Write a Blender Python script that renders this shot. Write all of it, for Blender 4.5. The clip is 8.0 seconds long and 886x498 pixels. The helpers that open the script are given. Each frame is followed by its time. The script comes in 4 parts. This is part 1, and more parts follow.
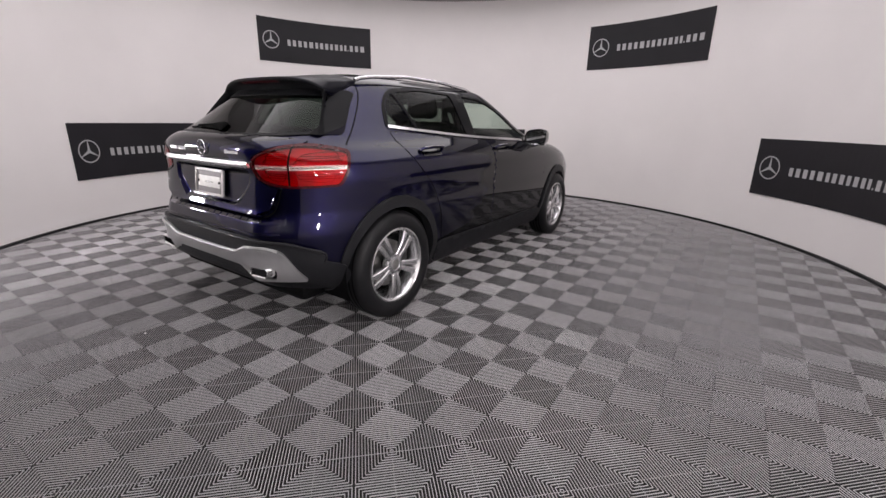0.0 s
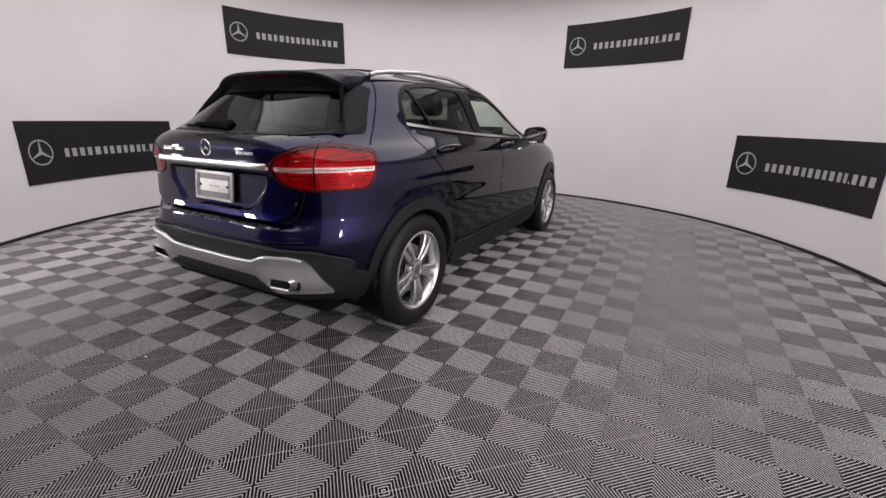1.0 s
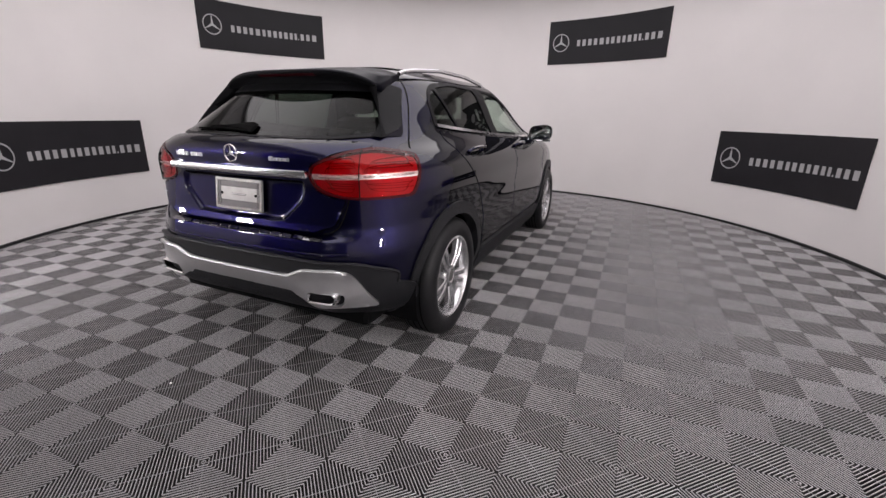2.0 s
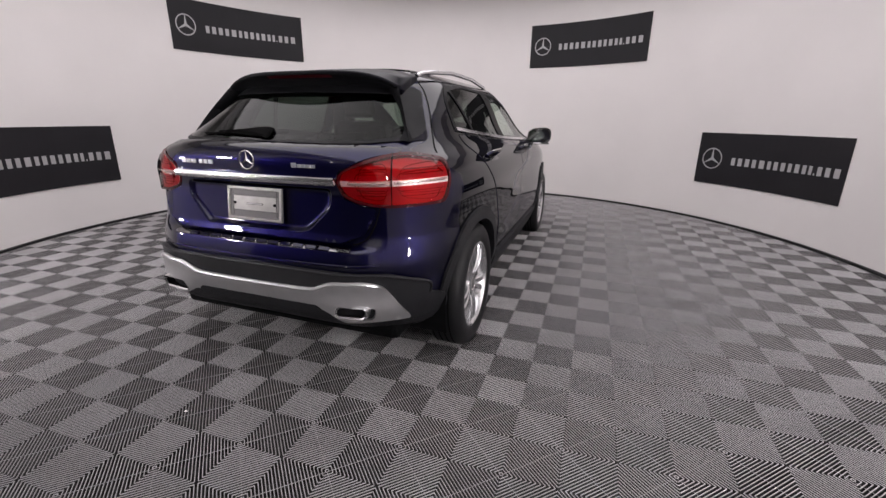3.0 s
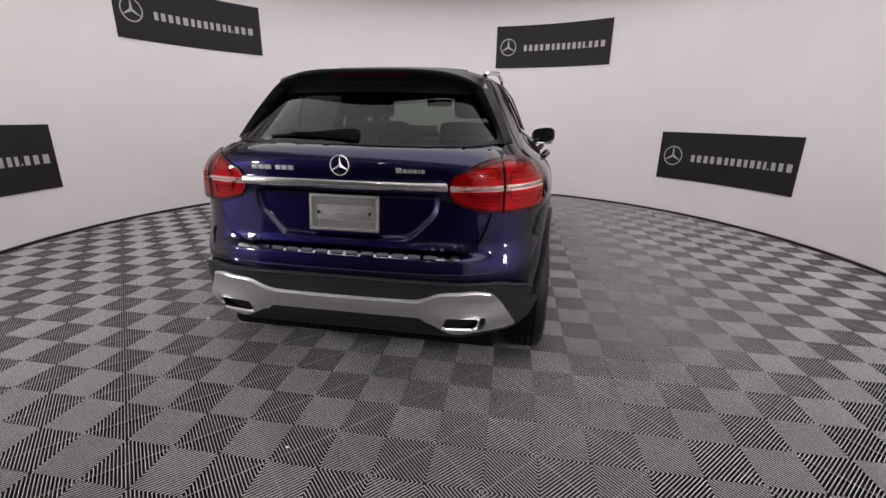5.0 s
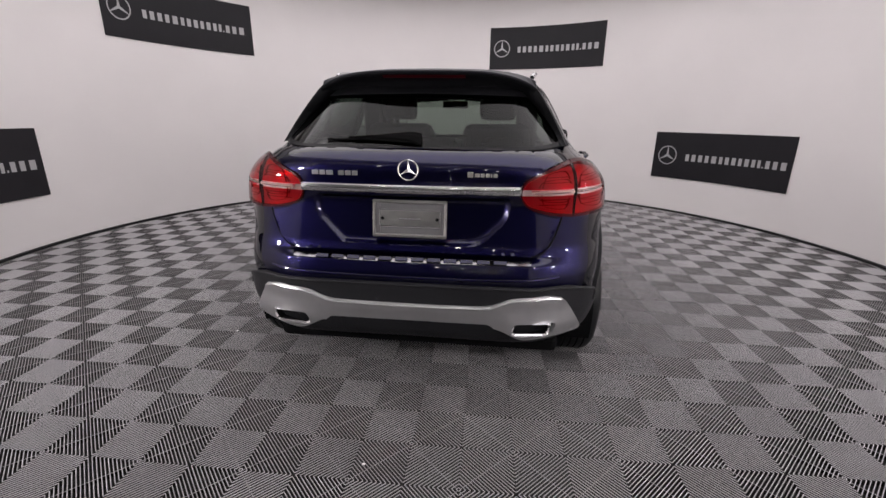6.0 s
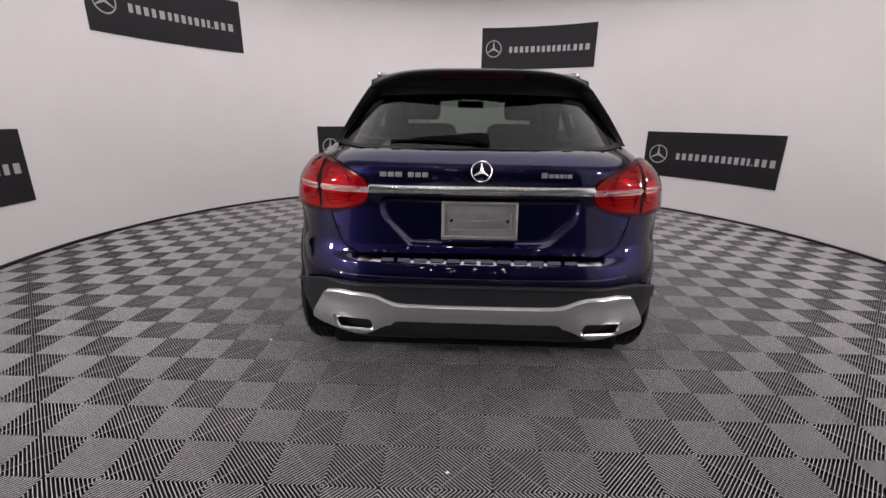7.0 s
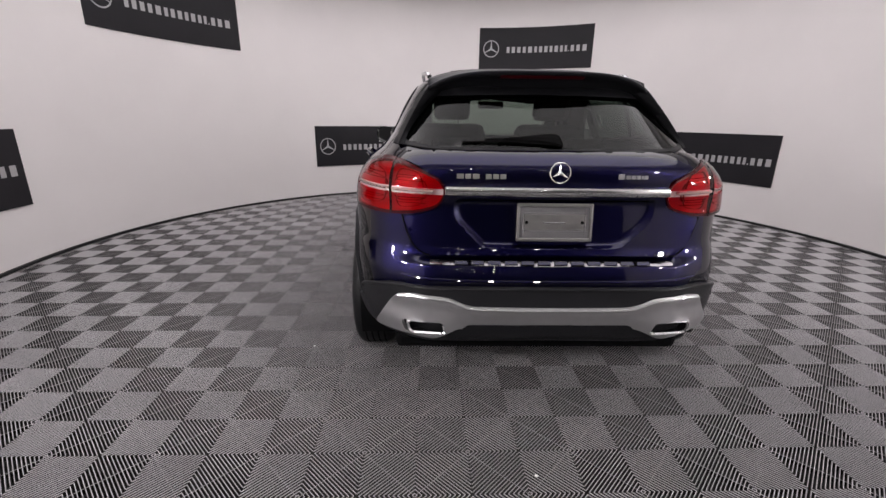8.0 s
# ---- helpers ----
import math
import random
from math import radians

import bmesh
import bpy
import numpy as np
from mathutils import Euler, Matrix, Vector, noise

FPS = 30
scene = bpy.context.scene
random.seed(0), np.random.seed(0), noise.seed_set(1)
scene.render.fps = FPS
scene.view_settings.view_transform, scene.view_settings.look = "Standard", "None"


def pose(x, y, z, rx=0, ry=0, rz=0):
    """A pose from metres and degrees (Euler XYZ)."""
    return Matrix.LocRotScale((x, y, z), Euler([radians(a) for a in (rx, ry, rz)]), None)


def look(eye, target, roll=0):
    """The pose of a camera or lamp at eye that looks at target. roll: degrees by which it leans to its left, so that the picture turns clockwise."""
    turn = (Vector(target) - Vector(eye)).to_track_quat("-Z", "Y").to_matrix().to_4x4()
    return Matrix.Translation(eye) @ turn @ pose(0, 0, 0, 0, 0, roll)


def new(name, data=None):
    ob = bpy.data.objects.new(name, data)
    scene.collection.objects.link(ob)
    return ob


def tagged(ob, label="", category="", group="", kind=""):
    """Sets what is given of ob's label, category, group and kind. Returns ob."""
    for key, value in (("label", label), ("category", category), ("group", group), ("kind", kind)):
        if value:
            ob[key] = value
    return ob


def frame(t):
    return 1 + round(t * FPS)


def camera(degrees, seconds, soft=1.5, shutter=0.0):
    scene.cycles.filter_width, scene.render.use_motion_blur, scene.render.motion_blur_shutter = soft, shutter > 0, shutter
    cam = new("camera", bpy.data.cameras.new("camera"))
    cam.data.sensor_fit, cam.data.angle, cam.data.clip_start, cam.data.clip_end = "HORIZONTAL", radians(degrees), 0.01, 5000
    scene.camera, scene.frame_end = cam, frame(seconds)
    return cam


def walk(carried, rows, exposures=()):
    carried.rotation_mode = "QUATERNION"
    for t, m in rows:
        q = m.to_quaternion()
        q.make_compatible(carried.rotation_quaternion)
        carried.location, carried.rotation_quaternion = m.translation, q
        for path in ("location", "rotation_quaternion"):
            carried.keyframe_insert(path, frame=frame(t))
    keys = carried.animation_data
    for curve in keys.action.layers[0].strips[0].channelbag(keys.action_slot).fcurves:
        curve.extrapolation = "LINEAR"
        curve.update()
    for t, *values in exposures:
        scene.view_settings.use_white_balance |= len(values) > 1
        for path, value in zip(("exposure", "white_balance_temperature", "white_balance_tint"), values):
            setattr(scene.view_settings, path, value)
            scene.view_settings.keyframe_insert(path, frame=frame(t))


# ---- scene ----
cam = camera(92.0, 8.0)
PATH = [
    (0, (2.501, -1.018, 1.216), (1.433, 0.572, 0.641), 1.2),
    (0.5, (2.296, -1.072, 1.204), (1.314, 0.572, 0.625), 1.3),
    (1, (2.104, -1.125, 1.209), (1.201, 0.562, 0.628), 1.2),
    (1.5, (1.899, -1.19, 1.214), (1.068, 0.534, 0.634), 0.7),
    (1.7, (1.812, -1.206, 1.235), (1.015, 0.53, 0.642), 0.8),
    (3, (1.398, -1.25, 1.228), (0.776, 0.559, 0.645), 0.6),
    (3.5, (1.225, -1.284, 1.231), (0.679, 0.549, 0.649), 0.7),
    (4, (1.021, -1.346, 1.236), (0.558, 0.51, 0.653), 0.7),
    (4.5, (0.838, -1.372, 1.232), (0.462, 0.504, 0.647), 0.7),
    (4.7, (0.758, -1.377, 1.239), (0.415, 0.503, 0.65), 0.8),
    (5.8, (0.324, -1.382, 1.229), (0.127, 0.523, 0.647), 0.8),
    (6, (0.246, -1.388, 1.24), (0.068, 0.517, 0.656), 0.7),
    (6.5, (0.05, -1.403, 1.245), (-0.059, 0.507, 0.662), 0.7),
    (7, (-0.157, -1.384, 1.239), (-0.201, 0.528, 0.655), 0.7),
    (7.5, (-0.363, -1.369, 1.249), (-0.349, 0.544, 0.665), 0.6),
    (8, (-0.555, -1.362, 1.242), (-0.488, 0.549, 0.656), 0.8),
]
walk(cam, [(t, look(eye, target, roll)) for t, eye, target, roll in PATH])

# ---- world ----
world = bpy.data.worlds.new("world")
scene.world = world
world.use_nodes = True
world.node_tree.nodes["Background"].inputs[0].default_value = (0.02, 0.02, 0.022, 1)
world.node_tree.nodes["Background"].inputs[1].default_value = 0.2

CX, CY, ROOM_R, ROOM_H = -0.05, 2.40, 3.90, 3.15   # the round booth


# ---- materials ----
def mat(name, color, rough=0.5, metal=0.0, coat=0.0, bump=0.0, bump_scale=200.0, vary=0.0, vary_scale=4.0,
        spec=0.5, glow=0.0, glow_color=None, random_tone=0.0, ior=1.5, edge=None):
    m = bpy.data.materials.new(name)
    m.use_nodes = True
    nt = m.node_tree
    p = nt.nodes["Principled BSDF"]
    p.inputs["Base Color"].default_value = (*color, 1)
    p.inputs["Roughness"].default_value = rough
    p.inputs["Metallic"].default_value = metal
    p.inputs["Specular IOR Level"].default_value = spec
    p.inputs["IOR"].default_value = ior
    p.inputs["Coat Weight"].default_value = coat
    p.inputs["Coat Roughness"].default_value = 0.012
    p.inputs["Coat IOR"].default_value = 1.48
    if edge:
        p.inputs["Specular Tint"].default_value = (*edge, 1)
    if glow:
        p.inputs["Emission Color"].default_value = (*(glow_color or color), 1)
        p.inputs["Emission Strength"].default_value = glow
    tc = nt.nodes.new("ShaderNodeTexCoord")
    if vary or random_tone:
        n = nt.nodes.new("ShaderNodeTexNoise")
        n.inputs["Scale"].default_value = vary_scale
        n.inputs["Detail"].default_value = 6
        nt.links.new(tc.outputs["Object"], n.inputs["Vector"])
        ramp = nt.nodes.new("ShaderNodeMapRange")
        ramp.inputs[1].default_value, ramp.inputs[2].default_value = 0.3, 0.7
        ramp.inputs[3].default_value, ramp.inputs[4].default_value = 1 - vary, 1 + vary
        nt.links.new(n.outputs["Fac"], ramp.inputs[0])
        value = ramp.outputs[0]
        if random_tone:
            oi = nt.nodes.new("ShaderNodeObjectInfo")
            mr = nt.nodes.new("ShaderNodeMapRange")
            mr.inputs[3].default_value, mr.inputs[4].default_value = 1 - random_tone, 1 + random_tone
            nt.links.new(oi.outputs["Random"], mr.inputs[0])
            mul = nt.nodes.new("ShaderNodeMath")
            mul.operation = "MULTIPLY"
            nt.links.new(value, mul.inputs[0])
            nt.links.new(mr.outputs[0], mul.inputs[1])
            value = mul.outputs[0]
        hsv = nt.nodes.new("ShaderNodeHueSaturation")
        hsv.inputs["Color"].default_value = (*color, 1)
        nt.links.new(value, hsv.inputs["Value"])
        nt.links.new(hsv.outputs[0], p.inputs["Base Color"])
        rr = nt.nodes.new("ShaderNodeMapRange")
        rr.inputs[3].default_value, rr.inputs[4].default_value = max(0.0, rough * 0.85), min(1.0, rough * 1.15)
        nt.links.new(n.outputs["Fac"], rr.inputs[0])
        nt.links.new(rr.outputs[0], p.inputs["Roughness"])
    if bump:
        n2 = nt.nodes.new("ShaderNodeTexNoise")
        n2.inputs["Scale"].default_value = bump_scale
        n2.inputs["Detail"].default_value = 3
        nt.links.new(tc.outputs["Object"], n2.inputs["Vector"])
        b = nt.nodes.new("ShaderNodeBump")
        b.inputs["Strength"].default_value = bump
        b.inputs["Distance"].default_value = 0.002
        nt.links.new(n2.outputs["Fac"], b.inputs["Height"])
        nt.links.new(b.outputs[0], p.inputs["Normal"])
    return m


def glass(name, tint, ior=1.5):
    """A thin pane: clear tint behind, mirror gloss in front."""
    m = bpy.data.materials.new(name)
    m.use_nodes = True
    nt = m.node_tree
    nt.nodes.remove(nt.nodes["Principled BSDF"])
    tr = nt.nodes.new("ShaderNodeBsdfTransparent")
    tr.inputs[0].default_value = (*tint, 1)
    gl = nt.nodes.new("ShaderNodeBsdfGlossy")
    gl.inputs["Roughness"].default_value = 0.015
    # the pane's gloss: weak face on, strong at a glance, the same from both sides
    lw = nt.nodes.new("ShaderNodeLayerWeight")
    lw.inputs["Blend"].default_value = 0.5
    power = nt.nodes.new("ShaderNodeMath")
    power.operation = "POWER"
    power.inputs[1].default_value = 5.0
    fr = nt.nodes.new("ShaderNodeMapRange")
    fr.inputs[3].default_value = ((ior - 1) / (ior + 1)) ** 2
    nt.links.new(lw.outputs["Facing"], power.inputs[0])
    nt.links.new(power.outputs[0], fr.inputs[0])
    mx = nt.nodes.new("ShaderNodeMixShader")
    nt.links.new(fr.outputs[0], mx.inputs[0])
    nt.links.new(tr.outputs[0], mx.inputs[1])
    nt.links.new(gl.outputs[0], mx.inputs[2])
    nt.links.new(mx.outputs[0], nt.nodes["Material Output"].inputs[0])
    return m


WALL = mat("booth wall", (0.80, 0.765, 0.755), rough=0.75, vary=0.025, vary_scale=1.3, bump=0.05, bump_scale=60)
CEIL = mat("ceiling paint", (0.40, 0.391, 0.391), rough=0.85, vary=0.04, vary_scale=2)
EDGE = mat("black floor edging", (0.012, 0.012, 0.013), rough=0.5, vary=0.2, vary_scale=6)
BANNER = mat("black banner vinyl", (0.016, 0.015, 0.018), rough=0.5, spec=0.25, vary=0.12, vary_scale=3)
PRINT = mat("white print", (0.42, 0.41, 0.42), rough=0.5)
PRINT_GREY = mat("grey print", (0.42, 0.42, 0.43), rough=0.45)
RIB = mat("grey floor rib plastic", (0.33, 0.319, 0.327), rough=0.22, vary=0.10, vary_scale=2.5, random_tone=0.05, spec=0.5, ior=1.66)
# near-black that paints the shade between the floor ribs
RIB_GAP_SHADE = mat("floor rib gap shade", (0.006, 0.006, 0.006), rough=0.8, vary=0.2, vary_scale=9)
CEILING_GLOW = mat("added ceiling glow sheet", (0.8, 0.8, 0.8), rough=0.7, glow=1.58, glow_color=(0.99, 0.935, 0.965))
BAR_WHITE = mat("light panel diffuser", (0.9, 0.9, 0.9), glow=250.0, glow_color=(1.0, 0.955, 0.975))
CAN_WHITE = mat("can light diffuser", (0.9, 0.9, 0.9), glow=130.0, glow_color=(1.0, 0.97, 0.95))
HALL_FLOOR = mat("dark polished floor", (0.04, 0.04, 0.042), rough=0.05, vary=0.2, vary_scale=2)
HALL_DARK = mat("dark hall paint", (0.07, 0.068, 0.07), rough=0.7, vary=0.1, vary_scale=1.5)
FRAME_GREY = mat("aluminium frame", (0.5, 0.5, 0.5), rough=0.4, metal=0.8)
PAINT = mat("dark blue metallic paint", (0.0058, 0.0050, 0.034), rough=0.37, metal=1.0, coat=0.95, edge=(0.04, 0.03, 0.12), vary=0.10, vary_scale=900)
PLASTIC = mat("black textured plastic", (0.014, 0.014, 0.016), rough=0.5, spec=0.2, bump=0.25, bump_scale=900, vary=0.08, vary_scale=12)
GLOSS_BLACK = mat("gloss black", (0.006, 0.006, 0.007), rough=0.12, coat=0.6)
RUBBER = mat("tyre rubber", (0.009, 0.009, 0.010), rough=0.5, spec=0.25, bump=0.15, bump_scale=300, vary=0.15, vary_scale=15)
SEAL = mat("dark seam", (0.003, 0.003, 0.0035), rough=0.8, spec=0.1)
CHROME = mat("chrome", (0.90, 0.90, 0.91), rough=0.16, metal=1.0)
SILVER = mat("satin silver", (0.58, 0.575, 0.58), rough=0.30, metal=0.85, vary=0.04, vary_scale=20)
ALLOY = mat("silver alloy", (0.72, 0.72, 0.73), rough=0.24, metal=0.95, vary=0.03, vary_scale=30)
STRIP_METAL = mat("dark polished strip", (0.30, 0.29, 0.31), rough=0.18, metal=1.0, vary=0.15, vary_scale=30)
STEEL = mat("brake steel", (0.38, 0.37, 0.36), rough=0.4, metal=1.0, vary=0.1, vary_scale=25)
DARKMETAL = mat("dark cast metal", (0.05, 0.05, 0.05), rough=0.55, metal=0.4, vary=0.2, vary_scale=20)
PLATE = mat("pale plate plastic", (0.27, 0.262, 0.268), rough=0.2, metal=0.45, coat=0.4, vary=0.04, vary_scale=20)
LAMP_LENS = glass("red tinted lens", (0.60, 0.0035, 0.030), 1.45)
LAMP_REFLECTOR = mat("faceted lamp reflector", (0.82, 0.76, 0.76), rough=0.35, metal=0.25, bump=0.9, bump_scale=70)
LAMP_RED = mat("red lamp lens", (0.27, 0.002, 0.011), rough=0.06, coat=1.0)
LAMP_DEEP = mat("deep red lamp", (0.05, 0.0006, 0.003), rough=0.25, spec=0.25)
LAMP_CLEAR = mat("clear lamp strip", (0.60, 0.43, 0.39), rough=0.2, metal=0.4, coat=1.0)
LAMP_LED = mat("dark led seat", (0.05, 0.03, 0.03), rough=0.2, coat=1.0)
CABIN = mat("black cabin trim", (0.012, 0.012, 0.013), rough=0.7, vary=0.15, vary_scale=14)
GLASS_DARK = glass("privacy glass", (0.175, 0.21, 0.185), 1.27)
# near-black and almost without gloss, standing in for dark reflections on the spoiler
SPOILER_DULLED = mat("darkened dull spoiler", (0.003, 0.003, 0.006), rough=0.35, spec=0.1)
PAPER = mat("white paper", (0.8, 0.79, 0.78), rough=0.7, vary=0.05)
# body-coloured pillar painted dark and dull to imitate dim reflections
PILLAR_DULLED = mat("darkened dull pillar", (0.008, 0.007, 0.012), rough=0.5, spec=0.06, vary=0.1, vary_scale=8)
TRIM_BLACK = mat("satin black window trim", (0.006, 0.006, 0.007), rough=0.4, spec=0.10, vary=0.1, vary_scale=20)
BLADE_BLACK = mat("satin black blade", (0.004, 0.004, 0.005), rough=0.6, spec=0.1)
BRAKE_RED = mat("dark red brake lens", (0.045, 0.0012, 0.004), rough=0.35, spec=0.1)
WIPER_BLACK = mat("matt black wiper", (0.003, 0.003, 0.003), rough=0.9, spec=0.05)
# mirror tint lowered to imitate darker surroundings in the reflection
MIRROR_DARK = mat("darkened mirror glass", (0.42, 0.425, 0.43), rough=0.03, metal=1.0)
GLASS_CLEAR = glass("clear glass", (0.80, 0.88, 0.82))


# ---- building helpers ----
def finish(name, bm, material, parent=None, label="", smooth=False):
    if smooth:
        for e in bm.edges:
            e.smooth = len(e.link_faces) != 2 or e.calc_face_angle(0) < 0.75
    me = bpy.data.meshes.new(name)
    bm.to_mesh(me)
    bm.free()
    for m in (material if isinstance(material, (list, tuple)) else [material]):
        me.materials.append(m)
    if smooth:
        me.polygons.foreach_set("use_smooth", [True] * len(me.polygons))
    ob = new(name, me)
    if parent:
        ob.parent = parent
    if label:
        tagged(ob, label)
    return ob


def part(name, bm, material, parent, label="", smooth=False):
    return finish(name, bm, material, parent, label, smooth)


def thing(name, label, category, group="", kind="", at=(0, 0, 0)):
    ob = new(name)
    ob.location = at
    return tagged(ob, label, category, group, kind)


def add_box(bm, x0, x1, y0, y1, z0, z1, m=None, bevel=0.0):
    r = bmesh.ops.create_cube(bm, size=1)
    vs = r["verts"]
    for v in vs:
        v.co = Vector((x0 + (v.co.x + 0.5) * (x1 - x0), y0 + (v.co.y + 0.5) * (y1 - y0), z0 + (v.co.z + 0.5) * (z1 - z0)))
    if bevel:
        es = list({e for v in vs for e in v.link_edges})
        r = bmesh.ops.bevel(bm, geom=es, offset=bevel, segments=2, affect="EDGES", profile=0.5)
        vs = list({v for f in r["faces"] for v in f.verts} | {v for v in vs if v.is_valid})
    if m is not None:
        for v in vs:
            v.co = m @ v.co
    return vs


def box(x0, x1, y0, y1, z0, z1, m=None, bevel=0.0):
    bm = bmesh.new()
    add_box(bm, x0, x1, y0, y1, z0, z1, m, bevel)
    return bm


def add_grid(bm, rows, closed_u=False, closed_v=False):
    """Faces over rows of points."""
    vs = [[bm.verts.new(p) for p in row] for row in rows]
    nu, nv = len(vs), len(vs[0])
    for i in range(nu if closed_u else nu - 1):
        for j in range(nv if closed_v else nv - 1):
            a, b, c, d = vs[i][j], vs[(i + 1) % nu][j], vs[(i + 1) % nu][(j + 1) % nv], vs[i][(j + 1) % nv]
            try:
                bm.faces.new((a, b, c, d))
            except ValueError:
                pass
    return vs


def add_lathe(bm, profile, axis_x=0.0, steps=48, closed=False):
    """profile: (radius, x) pairs turned round the x axis."""
    rows = [[(x, r * math.cos(2 * math.pi * k / steps), r * math.sin(2 * math.pi * k / steps)) for k in range(steps)] for r, x in profile]
    return add_grid(bm, rows, closed_u=closed, closed_v=True)


def tube(points, radius, sides=8, flat=1.0):
    """A round bar along points."""
    bm = bmesh.new()
    rows = []
    pts = [Vector(p) for p in points]
    for i, p in enumerate(pts):
        d = (pts[min(i + 1, len(pts) - 1)] - pts[max(i - 1, 0)]).normalized()
        a = d.cross(Vector((0, 0, 1)))
        a = a.normalized() if a.length > 1e-4 else Vector((1, 0, 0))
        b = a.cross(d)
        r = radius(i / (len(pts) - 1)) if callable(radius) else radius
        rows.append([p + (a * math.cos(2 * math.pi * k / sides) + b * math.sin(2 * math.pi * k / sides) * flat) * r for k in range(sides)])
    vs = add_grid(bm, rows, closed_v=True)
    bm.faces.new(vs[0][::-1])
    bm.faces.new(vs[-1])
    bmesh.ops.recalc_face_normals(bm, faces=bm.faces[:])
    return bm


def booth_r(angle):
    """The booth's radius: a circle, stretched on the unseen entrance side so that the camera stands inside."""
    a = angle % 360
    return ROOM_R + (1.35 * math.sin(math.pi * (a - 96) / 130) ** 2 if 96 < a < 226 else 0.0)


def wall_pt(angle, r, z):
    """A point at an angle (degrees, clockwise from +y) round the booth; r is measured where the booth is a circle."""
    a = math.radians(angle)
    r += booth_r(angle) - ROOM_R if r > 2.9 else 0.0
    return Vector((CX + r * math.sin(a), CY + r * math.cos(a), z))


# ---- the booth ----
def arc_sheet(a0, a1, r0, r1, z0, z1, steps):
    """A bent slab between two angles, radii and heights."""
    bm = bmesh.new()
    rows = []
    for k in range(steps + 1):
        a = a0 + (a1 - a0) * k / steps
        rows.append([wall_pt(a, r0, z0), wall_pt(a, r0, z1), wall_pt(a, r1, z1), wall_pt(a, r1, z0)])
    whole = abs(a1 - a0) >= 360
    if whole:
        rows.pop()
    vs = add_grid(bm, rows, closed_u=whole, closed_v=True)
    if not whole:
        bm.faces.new(vs[0])
        bm.faces.new(vs[-1][::-1])
    bmesh.ops.recalc_face_normals(bm, faces=bm.faces[:])
    return bm


tagged(finish("wall_round", arc_sheet(-134, 100, ROOM_R, ROOM_R + 0.12, -0.03, ROOM_H + 0.1, 96), WALL, smooth=True),
       "seamless curved white-grey photo booth wall", "wall", kind="structure")
for name, a0, a1, z0, words in (("wall_entrance_east", 100, 162, -0.03, "white wall closing the unseen entrance side"), ("wall_entrance_west", 204, 226, -0.03, "white wall closing the unseen entrance side"),
                                ("wall_lintel", 162, 204, 2.55, "white wall over the entrance opening")):
    tagged(finish(name, arc_sheet(a0, a1, ROOM_R, ROOM_R + 0.12, z0, ROOM_H + 0.1, 32), WALL, smooth=True), words, "wall", kind="structure")
tagged(finish("baseboard", arc_sheet(-156, 162, ROOM_R - 0.025, ROOM_R - 0.002, 0.0, 0.026, 128), EDGE),
       "thin black edging where floor meets wall", "baseboard", kind="structure")


def disc(r, z0, z1, steps=128):
    bm = bmesh.new()
    top = [bm.verts.new(wall_pt(360 * k / steps, r, z1)) for k in range(steps)]
    low = [bm.verts.new(wall_pt(360 * k / steps, r, z0)) for k in range(steps)]
    bm.faces.new(top)
    bm.faces.new(low)
    for k in range(steps):
        bm.faces.new((top[k], top[(k + 1) % steps], low[(k + 1) % steps], low[k]))
    bmesh.ops.recalc_face_normals(bm, faces=bm.faces[:])
    return bm


SOFFIT, DOME_Z = 3.25, 3.75     # a low ring along the wall, and a raised middle added unseen to hold the light


def ceiling_mesh():
    bm = bmesh.new()
    rows = []
    for k in range(128):
        a = 360 * k / 128
        rows.append([wall_pt(a, ROOM_R - 0.002, ROOM_H), wall_pt(a, SOFFIT, ROOM_H), wall_pt(a, SOFFIT, DOME_Z), wall_pt(a, SOFFIT + 0.08, DOME_Z + 0.08), wall_pt(a, ROOM_R - 0.002, ROOM_H + 0.08)])
    vs = add_grid(bm, rows, closed_u=True, closed_v=True)
    bm.faces.new([r[2] for r in vs])
    bmesh.ops.recalc_face_normals(bm, faces=bm.faces[:])
    return bm


tagged(finish("ceiling", ceiling_mesh(), CEIL), "pale grey booth ceiling with an added raised middle", "ceiling", kind="structure")
floor = tagged(finish("floor", disc(ROOM_R + 0.1, -0.07, -0.0245), RIB_GAP_SHADE), "ribbed interlocking grey plastic tile floor", "floor", kind="structure")


# an unseen glowing sheet in a thin frame, added to light the booth from above
glow_sheet = thing("ceiling_fill_sheet", "round glowing ceiling sheet in a thin frame, added to light the booth", "light")
part("diffuser", disc(SOFFIT - 0.06, DOME_Z - 0.030, DOME_Z - 0.020), CEILING_GLOW, glow_sheet, "evenly glowing added white sheet")
part("frame", arc_sheet(0, 360, SOFFIT - 0.058, SOFFIT - 0.006, DOME_Z - 0.06, DOME_Z - 0.004, 128), FRAME_GREY, glow_sheet)


def light_panel(angle, w, z0, z1, out=0.0):
    """An upright light panel on the wall of the entrance bay."""
    t = thing("light_panel", "small square bright light panel on the entrance bay wall", "light", "entrance light panels")
    t.matrix_world = Matrix.Translation(wall_pt(angle, ROOM_R - 0.005 - out, 0)) @ Matrix.Rotation(-math.radians(angle), 4, "Z")
    part("diffuser", box(-w, w, -0.066, -0.060, z0, z1), BAR_WHITE, t)
    part("housing", box(-w - 0.02, w + 0.02, -0.059, 0.02, z0 - 0.02, z1 + 0.02, bevel=0.006), FRAME_GREY, t)


for a, z in ((112, 1.75), (126, 1.40), (138, 1.15), (153, 2.0), (207, 1.45), (217, 1.15)):
    light_panel(a, 0.07, z - 0.07, z + 0.07)


